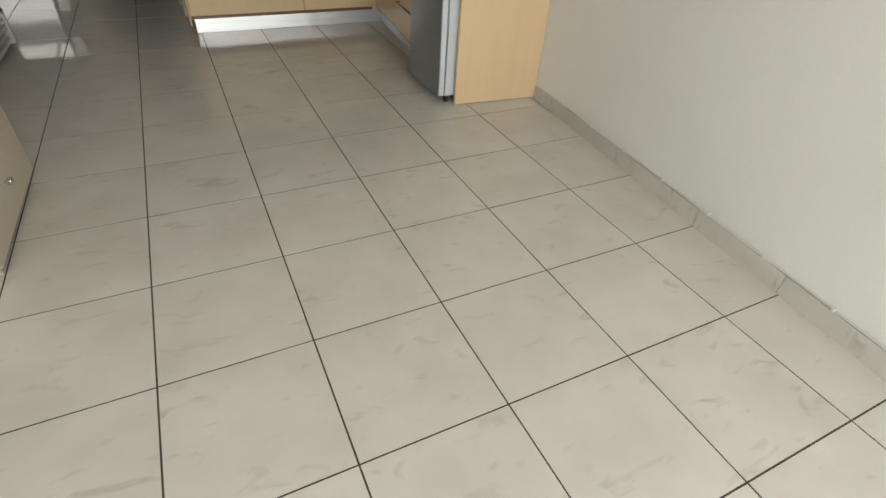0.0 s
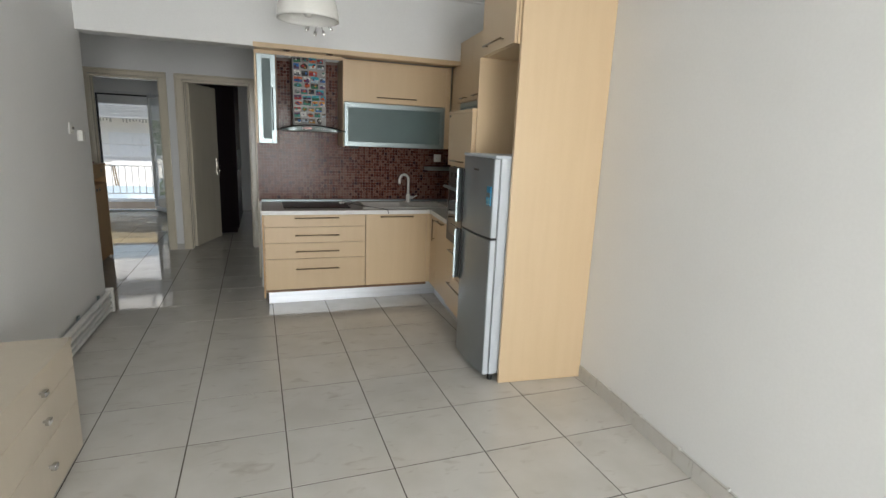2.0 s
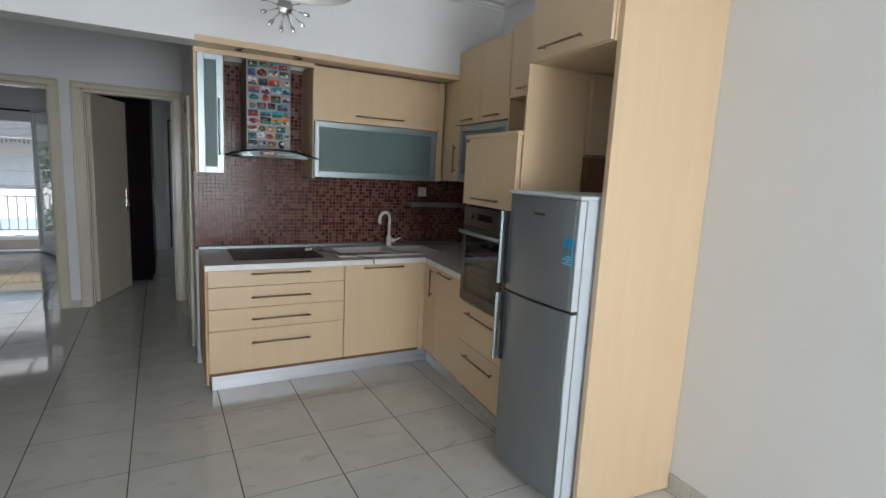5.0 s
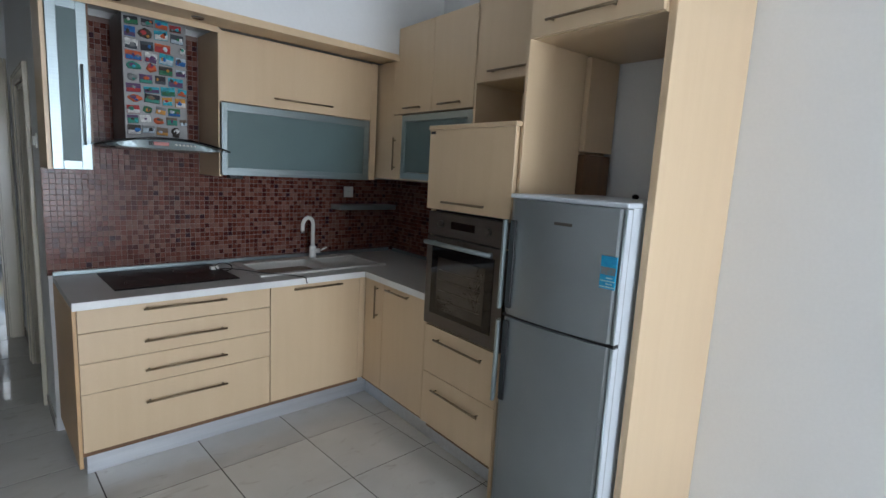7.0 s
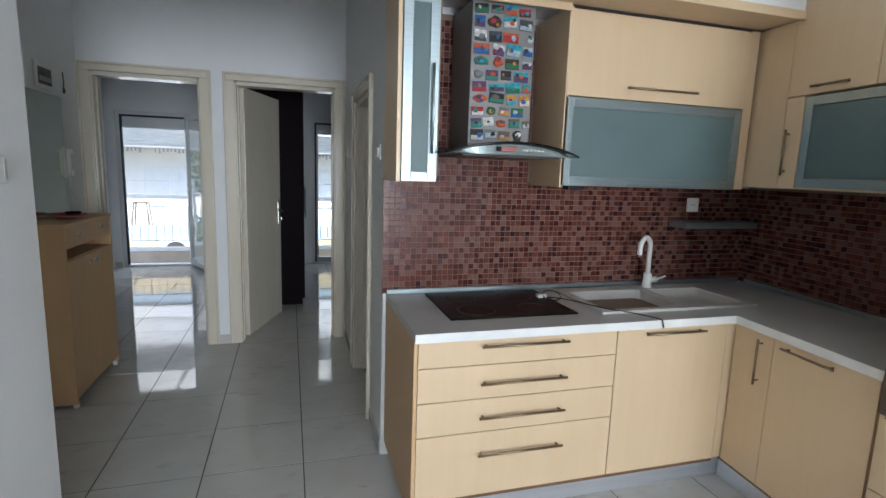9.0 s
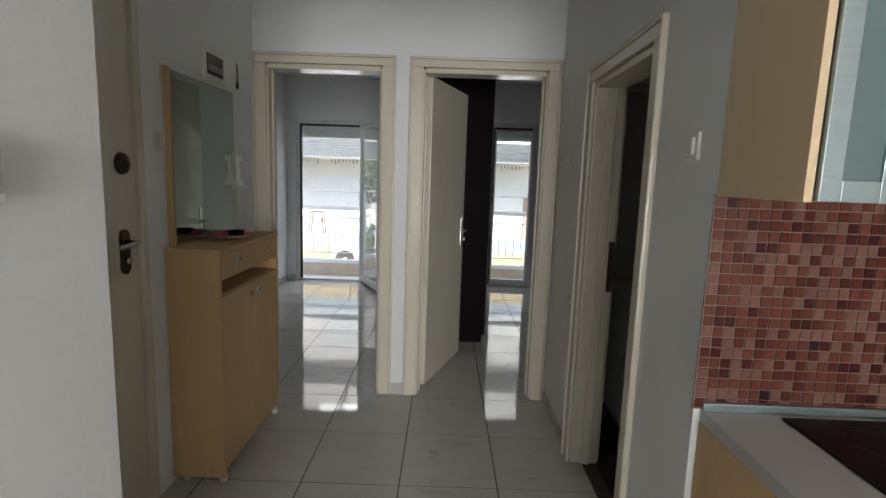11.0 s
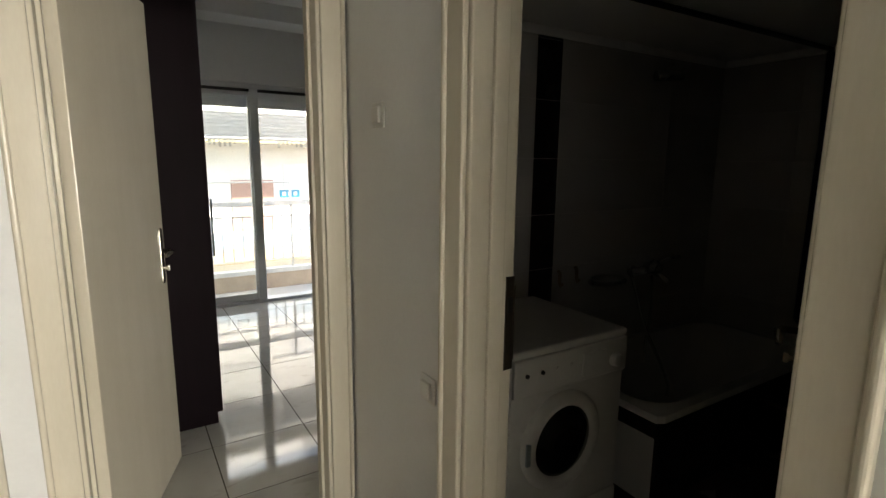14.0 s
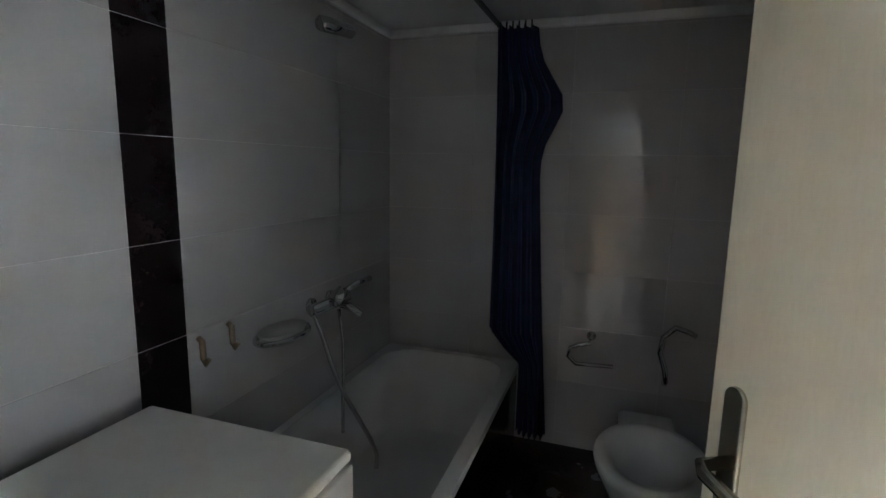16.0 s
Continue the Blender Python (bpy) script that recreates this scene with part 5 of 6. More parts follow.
# ---- bedroom 2 wardrobe ----
ward = thing("wardrobe", I, "very dark brown tall wardrobe against bedroom wall", "wardrobe")
part("end_panel", box((-0.81, 9.065, 0.075), (-0.192, 9.09, 2.58), 0.002), WENGE, ward)
part("body", box((-0.81, 9.092, 0.075), (-0.215, 10.78, 2.58), 0.002), WENGE, ward)
for k in range(4):
    d = part("door", box((-0.213, 9.093 + k * 0.4225, 0.08), (-0.193, 9.09 + (k + 1) * 0.4225, 2.578), 0.002), WENGE, ward)
    part("handle", rod((-0.175, 9.13 + k * 0.4225, 0.98), (-0.175, 9.13 + k * 0.4225, 1.30), 0.006), ALU, d, smooth=True)
part("plinth", box((-0.81, 9.08, 0), (-0.218, 10.77, 0.073)), WENGE, ward)

# ---- balcony doors ----
def sash(parent, m, width, z0, z1, label="glazed sash", handle=True):
    s = part("sash", box((0, -0.03, z0), (0.055, 0.03, z1), 0.006), PVC, parent, label)
    s.matrix_basis = m
    part("stile", box((width - 0.055, -0.03, z0), (width, 0.03, z1), 0.006), PVC, s)
    part("rail", box((0.055, -0.03, z0), (width - 0.055, 0.03, z0 + 0.07), 0.006), PVC, s)
    part("rail", box((0.055, -0.03, z1 - 0.055), (width - 0.055, 0.03, z1), 0.006), PVC, s)
    g = part("pane", box((0.05, -0.006, z0 + 0.06), (width - 0.05, 0.006, z1 - 0.05)), GLASS, s)
    g.visible_shadow = False
    if handle:
        bm = box((width - 0.045, 0.03, 0.98), (width - 0.012, 0.042, 1.17), 0.004)
        tube([(width - 0.028, 0.04, 1.09), (width - 0.028, 0.075, 1.09), (width - 0.12, 0.08, 1.09)], 0.008, bm, 8)
        part("handle", bm, BLACK, s)
    return s


def balcony_frame(name, x0, x1, head, shutter, label):
    w = thing(name, I, label, "window", kind="structure")
    y0, y1 = Y_WIN + 0.04, Y_WIN + 0.11
    part("window_frame", box((x0, y0, 0.0), (x0 + 0.05, y1, head), 0.004), PVC, w)
    part("window_frame", box((x1 - 0.05, y0, 0.0), (x1, y1, head), 0.004), PVC, w)
    part("window_frame", box((x0 + 0.051, y0, head - 0.05), (x1 - 0.051, y1, head), 0.004), PVC, w)
    part("window_sill", box((x0 + 0.051, y0 - 0.02, -0.003), (x1 - 0.051, y1 + 0.06, 0.03), 0.004), PVC, w)
    part("rubber_seal", box((x0 + 0.0505, y0 - 0.012, 0.031), (x0 + 0.078, y0 + 0.02, head - 0.051)), BLACK, w)
    part("rubber_seal", box((x0 + 0.079, y0 - 0.012, head - 0.078), (x1 - 0.052, y0 + 0.02, head - 0.051)), BLACK, w)
    z = head - 0.002
    while z > shutter:
        part("slat", box((x0 + 0.052, y1 + 0.03, z - 0.0448), (x1 - 0.052, y1 + 0.044, z), 0.004), AWNING, w)
        z -= 0.045
    return w


w1 = balcony_frame("window_1", -2.70, -1.74, 2.235, 2.04, "white balcony door with one sash swung open")
ang1 = math.degrees(math.atan2(10.83 - 11.57, -1.427 + 1.79))
sash(w1, Matrix.Translation((-1.79, Y_WIN + 0.02, 0)) @ Matrix.Rotation(radians(ang1), 4, "Z"), 0.835, 0.045, 2.185)
w2 = balcony_frame("window_2", -0.04, 1.32, 2.265, 2.04, "white double balcony door with one sash open")
sash(w2, Matrix.Translation((0.01, Y_WIN + 0.075, 0)), 0.575, 0.035, 2.21, handle=False)
part("mullion", box((0.545, Y_WIN + 0.02, 0.031), (0.628, Y_WIN + 0.10, 2.214), 0.005), PVC, w2)
sash(w2, Matrix.Translation((1.255, Y_WIN + 0.03, 0)) @ Matrix.Rotation(radians(-86), 4, "Z"), 0.60, 0.035, 2.21)

# ---- balcony ----
Y_RAIL = 13.0
balcony = tagged(part("balcony_floor", box((-5, Y_WIN + 0.22, -0.4), (5, Y_RAIL + 0.1, -0.20)), surface("balcony_tile", (0.66, 0.64, 0.60), (0.58, 0.56, 0.52), 4, 0.4)), "pale tiled balcony floor", "floor", kind="structure")
tagged(part("balcony_parapet", box((-5, Y_RAIL - 0.03, -0.20), (5, Y_RAIL + 0.09, 0.0075), 0.008), CONCRETE), "low sandy concrete balcony kerb", "parapet", kind="structure")
rail = thing("balcony_railing", I, "white painted steel balcony railing", "railing")
part("ledge", box((-5, Y_RAIL - 0.04, 0.008), (5, Y_RAIL + 0.09, 0.068), 0.004), RAIL_PAINT, rail)
part("bottom_rail", box((-5, Y_RAIL, 0.175), (5, Y_RAIL + 0.03, 0.195), 0.003), RAIL_PAINT, rail)
part("top_rail", box((-5, Y_RAIL, 0.765), (5, Y_RAIL + 0.03, 0.785), 0.003), RAIL_PAINT, rail)
part("hand_rail", box((-5, Y_RAIL - 0.02, 0.91), (5, Y_RAIL + 0.05, 0.982), 0.008), RAIL_PAINT, rail)
part("upper_bar", rod((-5, Y_RAIL + 0.015, 1.225), (5, Y_RAIL + 0.015, 1.225), 0.011), RAIL_PAINT, rail)
bar_mesh = mesh_of("baluster", box((-0.008, 0.006, 0.196), (0.008, 0.022, 0.764), 0.002), RAIL_PAINT)
for k in range(80):
    o = new("baluster", bar_mesh)
    o.parent = rail
    o.location = (-4.98 + k * 0.1255, Y_RAIL, 0)
for k in range(7):
    x = -4.7 + k * 1.5
    part("post", box((x - 0.015, Y_RAIL, 0.068), (x + 0.015, Y_RAIL + 0.03, 1.225), 0.003), RAIL_PAINT, rail)
awn = thing("rolled_awning", I, "half-rolled white slatted awning with fringed edge", "awning")
for k in range(8):
    z = 2.10 - k * 0.04
    part("fold", box((-5, Y_RAIL - 0.30 + k * 0.035, z - 0.03), (5, Y_RAIL - 0.265 + k * 0.035, z + 0.012), 0.008), AWNING, awn)
part("front_bar", rod((-5, Y_RAIL + 0.02, 1.775), (5, Y_RAIL + 0.02, 1.775), 0.018), RAIL_PAINT, awn, smooth=True)
FRINGE = surface("fringe_grey", (0.42, 0.42, 0.40), None, 20, 0.8)
for k in range(150):
    x = -4.6 + k * 0.06
    if noise.noise((x * 1.7, 0, 0)) > -0.15:
        part("fringe", box((x, Y_RAIL + 0.018, 1.775 - 0.05 - 0.06 * random.random()), (x + 0.022 + 0.02 * random.random(), Y_RAIL + 0.022, 1.77)), FRINGE, awn)
for k in range(5):
    x = -4.4 + k * 2.2
    part("arm", box((x, Y_WIN + 0.22, 2.12), (x + 0.04, Y_RAIL - 0.20, 2.16), 0.004), RAIL_PAINT, awn)

# ---- street and house opposite ----
tagged(part("ground", box((-300, 13.5, -7.2), (300, 400, -7.0)), ASPHALT), "grey asphalt street and ground below", "ground", kind="structure")
house = thing("apartment_building", I, "white apartment building across street with open balconies", "building")
part("wall", box((-16, 21.0, -7.0), (16, 30, 7.0), 0.02), FACADE_WHITE, house)
part("roof", box((-16.3, 20.6, 7.0), (16.3, 30.2, 7.35), 0.03), FACADE_WHITE, house)
for k in range(3):
    zb = -3.1 + k * 3.1 - 0.75
    bl = part("balcony", box((-15, 19.9, zb - 0.25), (15, 21.0, zb), 0.02), FACADE_WHITE, house)
    part("parapet_panel", box((-15, 19.86, zb - 0.42), (15, 19.9, zb - 0.02), 0.01), FACADE_OCHRE, bl, "ochre painted band")
    part("parapet_front", box((-15, 19.87, zb - 0.018), (15, 19.91, zb + 0.42), 0.01), FACADE_BLUE, bl, "pale blue parapet panel")
for k in range(3):
    zf = -3.1 + k * 3.1 - 0.75
    for j in range(7):
        x = -12 + j * 4
        wdw = part("window", box((x - 0.75, 20.97, zf + 0.02), (x + 0.75, 21.02, zf + 2.15), 0.01), PVC, house)
        part("pane", box((x - 0.68, 20.955, zf + 0.1), (x - 0.04, 20.972, zf + 2.08)), PVC, wdw)
        part("pane", box((x + 0.04, 20.955, zf + 0.1), (x + 0.68, 20.972, zf + 2.08)), PVC, wdw)
part("brick_panel", box((1.82, 20.93, -0.55), (2.95, 20.999, 0.95), 0.01), FACADE_BRICK, house, "weathered pinkish brick infill")
part("sign_board", box((3.12, 20.90, 0.45), (3.68, 20.96, 0.66), 0.01), surface("blue_sign", (0.03, 0.30, 0.46), (0.02, 0.2, 0.35), 6, 0.4), house, "small blue sign board")
for k in range(3):
    part("sign_letter", box((3.18 + k * 0.16, 20.885, 0.50), (3.28 + k * 0.16, 20.90, 0.61), 0.004), FACADE_WHITE, house)
ac = thing("air_conditioner", Matrix.Translation((-3.66, 19.6, -1.08)), "white outdoor air conditioner unit on opposite facade", "air conditioner")
part("casing", box((-0.44, 0, -0.34), (0.44, 0.27, 0.34), 0.02), WHITE_PLASTIC, ac)
FACE = Matrix.Translation((-0.02, -0.001, 0)) @ Matrix.Rotation(radians(90), 4, "X")
part("fan_grille", shift(lathe([(0.31, 0), (0.31, 0.01), (0.30, 0.015), (0.29, 0.006), (0, 0.006)], 36), FACE), surface("grille_grey", (0.12, 0.11, 0.105), None, 10, 0.5), ac, smooth=True)
part("fan_hub", shift(lathe([(0.085, 0.006), (0.08, 0.02), (0, 0.025)], 20), FACE), WHITE_PLASTIC, ac, smooth=True)
part("bracket", box((-0.35, 0.05, -0.40), (0.35, 1.4, -0.341), 0.01), RAIL_PAINT, ac)
# dark box stands in for the shade of an opening under the ochre band
part("opening_shade_strip", box((-7.5, 19.95, -1.24), (-4.12, 20.9, -0.985), 0.02), surface("opening_shade_brown", (0.10, 0.07, 0.055), None, 4, 0.8), house, "dark brown strip standing for a shaded opening")
chair = thing("wooden_stool", Matrix.Translation((-4.70, 20.3, -0.23)), "brown wooden folding stool on balcony opposite", "stool")
part("seat", box((-0.2, -0.15, 0.52), (0.2, 0.15, 0.56), 0.01), BRASS, chair)
for sx in (-1, 1):
    for sy in (-1, 1):
        part("leg", tube([(0.17 * sx, 0.12 * sy, 0.52), (0.27 * sx, 0.15 * sy, -0.515)], 0.022, seg=8), BRASS, chair)

tree = thing("street_tree", Matrix.Translation((-6.2, 16.5, -7.0)), "leafy green street tree beside balcony", "tree")
bm = tube([(0, 0, 0), (0.1, 0.05, 2.5), (0.0, 0.1, 5.0), (0.15, 0.0, 7.2)], 0.14, seg=10)
for k in range(9):
    a = k * 2.4
    z0 = 4.2 + 0.35 * k
    tube([(0.05, 0.05, z0), (0.6 * math.cos(a), 0.6 * math.sin(a), z0 + 0.6), (1.3 * math.cos(a + 0.2), 1.3 * math.sin(a + 0.2), z0 + 1.1)], 0.045, bm, 7)
part("trunk", bm, BARK, tree, smooth=True)
verts, faces = [], []
rng = random.Random(3)
for k in range(5200):
    a, b, r = rng.uniform(0, 6.283), rng.uniform(-1, 1), rng.uniform(0.35, 1) ** 0.5
    c = Vector((1.75 * r * math.sqrt(1 - b * b) * math.cos(a), 1.75 * r * math.sqrt(1 - b * b) * math.sin(a), 7.2 + 1.9 * r * b))
    if noise.noise(c * 0.9) < -0.08:
        continue
    u = Vector((rng.gauss(0, 1), rng.gauss(0, 1), rng.gauss(0, 1))).normalized()
    v = u.orthogonal().normalized()
    s = rng.uniform(0.05, 0.10)
    i = len(verts)
    verts += [c - u * s, c + v * s * 0.5, c + u * s, c - v * s * 0.5]
    faces.append((i, i + 1, i + 2, i + 3))
me = bpy.data.meshes.new("crown")
me.from_pydata([tuple(v) for v in verts], [], faces)
me.materials.append(LEAF)
crown_t = new("crown", me)
crown_t.parent = tree

# ---- bathroom ----
BX0, BX1, BY0, BY1, BZ = X_BATH + 0.15, 2.84, 5.97, 8.0625, 2.175
slab("wall_bath_east", (BX1, BY0, 0), (BX1 + 0.15, BY1, H_HALL), PLASTER, "bathroom end wall")
slab("ceiling_bath", (BX0, BY0, BZ), (BX1, BY1, BZ + 0.1), CEILING, "low white bathroom ceiling")
tagged(part("floor_bath", box((BX0, BY0, -0.003), (BX1, BY1, 0.004)), BATH_FLOOR), "dark brown tiled bathroom floor", "floor", kind="structure")


def tiled(name, m, width, height, w, h, dark, label, mat=BATH_TILE):
    """Wall tiles in the local x-z plane, facing -y."""
    wl = thing(name, m, label, "wall", kind="structure")
    part("grout", box((0, -0.0105, 0), (width, -0.001, height)), BATH_GROUT, wl)
    cols = [0.0]
    while cols[-1] < width - 0.01:
        nxt = cols[-1] + w
        for d0, d1 in dark:
            if cols[-1] < d0 - 1e-4 < nxt:
                nxt = d0
            elif abs(cols[-1] - d0) < 1e-4:
                nxt = d1
        cols.append(min(nxt, width))
    z = -0.215
    while z < height:
        for x0, x1 in zip(cols, cols[1:]):
            is_dark = any(abs(x0 - d0) < 1e-3 for d0, d1 in dark)
            za, zb = max(z, 0.0), min(z + h, height)
            if zb - za < 0.01:
                continue
            part("dark_tile" if is_dark else "tile", box((x0 + 0.0008, -0.0125, za + 0.0008), (x1 - 0.0008, -0.010, zb - 0.0008), 0.0008, segments=1), BATH_DARK if is_dark else mat, wl)
        z += h
    return wl


tiled("wall_tiling_1", Matrix.Translation((BX0, BY1, 0)), BX1 - BX0, BZ, 0.909, 0.292, [(0.909, 1.077)], "glossy white bathroom wall tiles with dark vertical stripe")
tiled("wall_tiling_2", Matrix.Translation((BX1, BY1, 0)) @ Matrix.Rotation(radians(-90), 4, "Z"), BY1 - BY0, BZ, 0.49, 0.292, [], "glossy white bathroom wall tiles behind the toilet")
bm = box((BX0, BY1 - 0.045, BZ - 0.045), (BX1 - 0.05, BY1 - 0.013, BZ - 0.001), 0.012, segments=3)
box((BX1 - 0.05, BY0, BZ - 0.045), (BX1 - 0.013, BY1 - 0.013, BZ - 0.001), 0.012, bm, 3)
tagged(part("trim", bm, CEILING), "white cove moulding at bathroom ceiling", "trim", kind="structure")

# washing machine
wm = thing("washing_machine", Matrix.Translation((0.549, 7.372, 0)) @ Matrix.Rotation(radians(-0.4), 4, "Z"), "white front-loading washing machine with dark porthole", "washing machine")
WW, WD, WH = 0.60, 0.583, 0.85
part("cabinet", box((0, 0.012, 0.02), (WW, WD, WH - 0.03), 0.006), WHITE_PLASTIC, wm)
part("worktop", box((-0.002, 0.0, WH - 0.0295), (WW + 0.002, WD + 0.002, WH), 0.010, segments=3), WHITE_PLASTIC, wm, "flat white top panel")
part("control_panel", box((0.003, -0.006, WH - 0.175), (WW - 0.003, 0.0115, WH - 0.031), 0.006), WHITE_PLASTIC, wm)
part("detergent_drawer", box((0.34, -0.012, WH - 0.155), (0.47, -0.005, WH - 0.06), 0.004), WHITE_PLASTIC, wm)
part("programme_dial", shift(lathe([(0.028, 0), (0.026, 0.02), (0.02, 0.024), (0, 0.024)], 24), Matrix.Translation((WW - 0.078, -0.006, WH - 0.118)) @ Matrix.Rotation(radians(90), 4, "X")), WHITE_PLASTIC, wm, smooth=True)
for k in range(4):
    part("button", rod((0.06 + k * 0.074, -0.006, WH - 0.092), (0.06 + k * 0.074, -0.013, WH - 0.092), 0.008), BLACK if k < 2 else WHITE_PLASTIC, wm)
TF = Matrix.Translation((0.262, 0.012, 0.445)) @ Matrix.Rotation(radians(90), 4, "X")
part("door_ring", shift(lathe([(0.205, 0), (0.20, 0.018), (0.18, 0.03), (0.155, 0.03), (0.145, 0.015), (0.145, 0.0)], 44), TF), WHITE_PLASTIC, wm, "white porthole ring", True)
part("door_glass", shift(lathe([(0.147, 0.012), (0.12, 0.030), (0.06, 0.042), (0, 0.045)], 40), TF), BLACK_GLASS, wm, "dark bulging porthole glass", True)
part("door_latch", box((0.066, -0.018, 0.40), (0.088, -0.006, 0.49), 0.004), ALU, wm)
part("kick_panel", box((0.01, -0.002, 0.03), (WW - 0.01, 0.0115, 0.14), 0.004), WHITE_PLASTIC, wm)
for x in (0.05, WW - 0.05):
    for y in (0.06, WD - 0.06):
        part("foot", rod((x, y, 0.004), (x, y, 0.03), 0.02), BLACK, wm)

# bathtub along far part of tiled wall
tub = thing("bathtub", I, "white bathtub with dark tiled side panel", "bathtub")
TX0, TX1, TY0, TY1, TZ = 1.30, BX1 - 0.014, 7.283, BY1 - 0.014, 0.445
rim = rounded_rect(TX0 + 0.06, TX1 - 0.05, TY0 + 0.055, TY1 - 0.04, 0.17, 8)
mid_l = rounded_rect(TX0 + 0.09, TX1 - 0.08, TY0 + 0.075, TY1 - 0.06, 0.17, 8)
low = rounded_rect(TX0 + 0.16, TX1 - 0.22, TY0 + 0.12, TY1 - 0.10, 0.14, 8)
part("basin", basin(rim, mid_l, low, TZ - 0.002, TZ - 0.14, 0.08), CERAMIC, tub, "white enamel basin", True)
bm = bmesh.new()
outer = []
for x, y in rim:
    cx, cy = (TX0 + TX1) / 2, (TY0 + TY1) / 2
    dx, dy = x - cx, y - cy
    s = min((TX1 - cx) / abs(dx) if abs(dx) > 1e-6 else 99, (TY1 - cy) / abs(dy) if abs(dy) > 1e-6 else 99)
    outer.append((cx + dx * s, cy + dy * s))
a_ = [bm.verts.new((x, y, TZ)) for x, y in rim]
b_ = [bm.verts.new((x, y, TZ)) for x, y in outer]
c_ = [bm.verts.new((x, y, TZ - 0.035)) for x, y in outer]
for i in range(len(rim)):
    j = (i + 1) % len(rim)
    bm.faces.new((a_[i], a_[j], b_[j], b_[i]))
    bm.faces.new((b_[i], b_[j], c_[j], c_[i]))
part("rim", bm, CERAMIC, tub, "white enamel rim")
part("side_panel", box((TX0 + 0.01, TY0 + 0.012, 0.004), (TX1 - 0.005, TY0 + 0.03, TZ - 0.036), 0.002), BATH_DARK, tub, "dark brown tiled panel")
part("end_panel", box((TX0 + 0.01, TY0 + 0.031, 0.004), (TX0 + 0.028, TY1 - 0.005, TZ - 0.036), 0.002), CERAMIC, tub)
part("end_band", box((TX0 + 0.004, TY0 + 0.02, TZ - 0.11), (TX0 + 0.0095, TY1 - 0.005, TZ - 0.037), 0.001), BATH_DARK, tub, "dark brown tile band")

WALLN = BY1 - 0.0125
mix = thing("bath_mixer", I, "chrome bath mixer with hose on tiled wall", "tap")
MX, MZ = 2.10, 0.875
bm = rod((MX - 0.14, WALLN - 0.055, MZ), (MX + 0.14, WALLN - 0.055, MZ), 0.026)
for x in (MX - 0.075, MX + 0.075):
    rod((x, WALLN, MZ), (x, WALLN - 0.055, MZ), 0.018, bm)
    rod((x, WALLN - 0.001, MZ), (x, WALLN - 0.012, MZ), 0.035, bm)
part("body", bm, CHROME, mix, smooth=True)
part("spout", tube([(MX + 0.05, WALLN - 0.06, MZ - 0.01), (MX + 0.07, WALLN - 0.11, MZ - 0.03), (MX + 0.08, WALLN - 0.16, MZ - 0.06)], 0.019), CHROME, mix, smooth=True)
part("cartridge", rod((MX, WALLN - 0.055, MZ), (MX + 0.04, WALLN - 0.10, MZ + 0.05), 0.032, seg=20), CHROME, mix, smooth=True)
part("lever", tube([(MX + 0.04, WALLN - 0.10, MZ + 0.05), (MX + 0.09, WALLN - 0.13, MZ + 0.075), (MX + 0.17, WALLN - 0.16, MZ + 0.085)], 0.013), CHROME, mix, smooth=True)
pts = [(1.96, WALLN - 0.06, 0.86), (1.965, WALLN - 0.10, 0.76), (1.975, WALLN - 0.13, 0.65), (2.01, WALLN - 0.16, 0.52), (2.055, WALLN - 0.20, 0.40), (2.10, WALLN - 0.24, 0.28), (2.11, WALLN - 0.27, 0.20), (2.08, WALLN - 0.28, 0.15)]
part("hose", tube(pts, 0.010, seg=8), CHROME, mix, smooth=True)
pts = [(2.14, WALLN - 0.07, 0.84), (2.12, WALLN - 0.10, 0.70), (2.07, WALLN - 0.13, 0.58), (2.01, WALLN - 0.16, 0.50), (1.97, WALLN - 0.18, 0.36)]
part("hose", tube(pts, 0.008, seg=8), CHROME, mix, smooth=True)
sh = thing("wall_shower", I, "short chrome shower fixed high on tiles", "shower")
bm = tube([(2.24, WALLN, 2.035), (2.24, WALLN - 0.05, 2.035), (2.22, WALLN - 0.07, 2.028)], 0.014)
part("arm", bm, CHROME, sh, smooth=True)
part("head", rod((2.03, WALLN - 0.08, 2.005), (2.24, WALLN - 0.085, 2.026), 0.030, seg=20), CHROME, sh, smooth=True)
soap = thing("soap_dish", I, "chrome ring soap dish on tiled wall", "soap dish")
part("ring", tube([(1.735 + 0.125 * math.cos(a), WALLN - 0.075 + 0.07 * math.sin(a), 0.852) for a in np.linspace(0, 6.283, 30)], 0.011), CHROME, soap, smooth=True)
part("dish", shift(lathe([(0, -0.016), (0.06, -0.014), (0.112, 0.010), (0.115, 0.020), (0.07, -0.004), (0, -0.006)], 28), Matrix.Translation((1.735, WALLN - 0.075, 0.855)) @ Matrix.Diagonal((1, 0.58, 1, 1))), surface("soap_glass", (0.6, 0.6, 0.56), None, 8, 0.2), soap, smooth=True)
for x, z in ((1.417, 0.890), (1.546, 0.900)):
    hk = thing("robe_hook", Matrix.Translation((x, WALLN, z)), "slim bronzed hook on tiled wall", "hook", "robe hooks")
    part("stem", tube([(0, 0, 0.040), (0, -0.014, 0.030), (0, -0.016, -0.025), (0, -0.026, -0.042), (0, -0.034, -0.025)], 0.010), BRASS, hk, smooth=True)
rod_t = thing("curtain_rail", I, "dark curtain rail under bathroom ceiling", "curtain rail")
part("rail", rod((BX0 + 0.35, 7.465, 2.145), (BX1 - 0.015, 7.44, 2.145), 0.012), BLACK, rod_t, smooth=True)

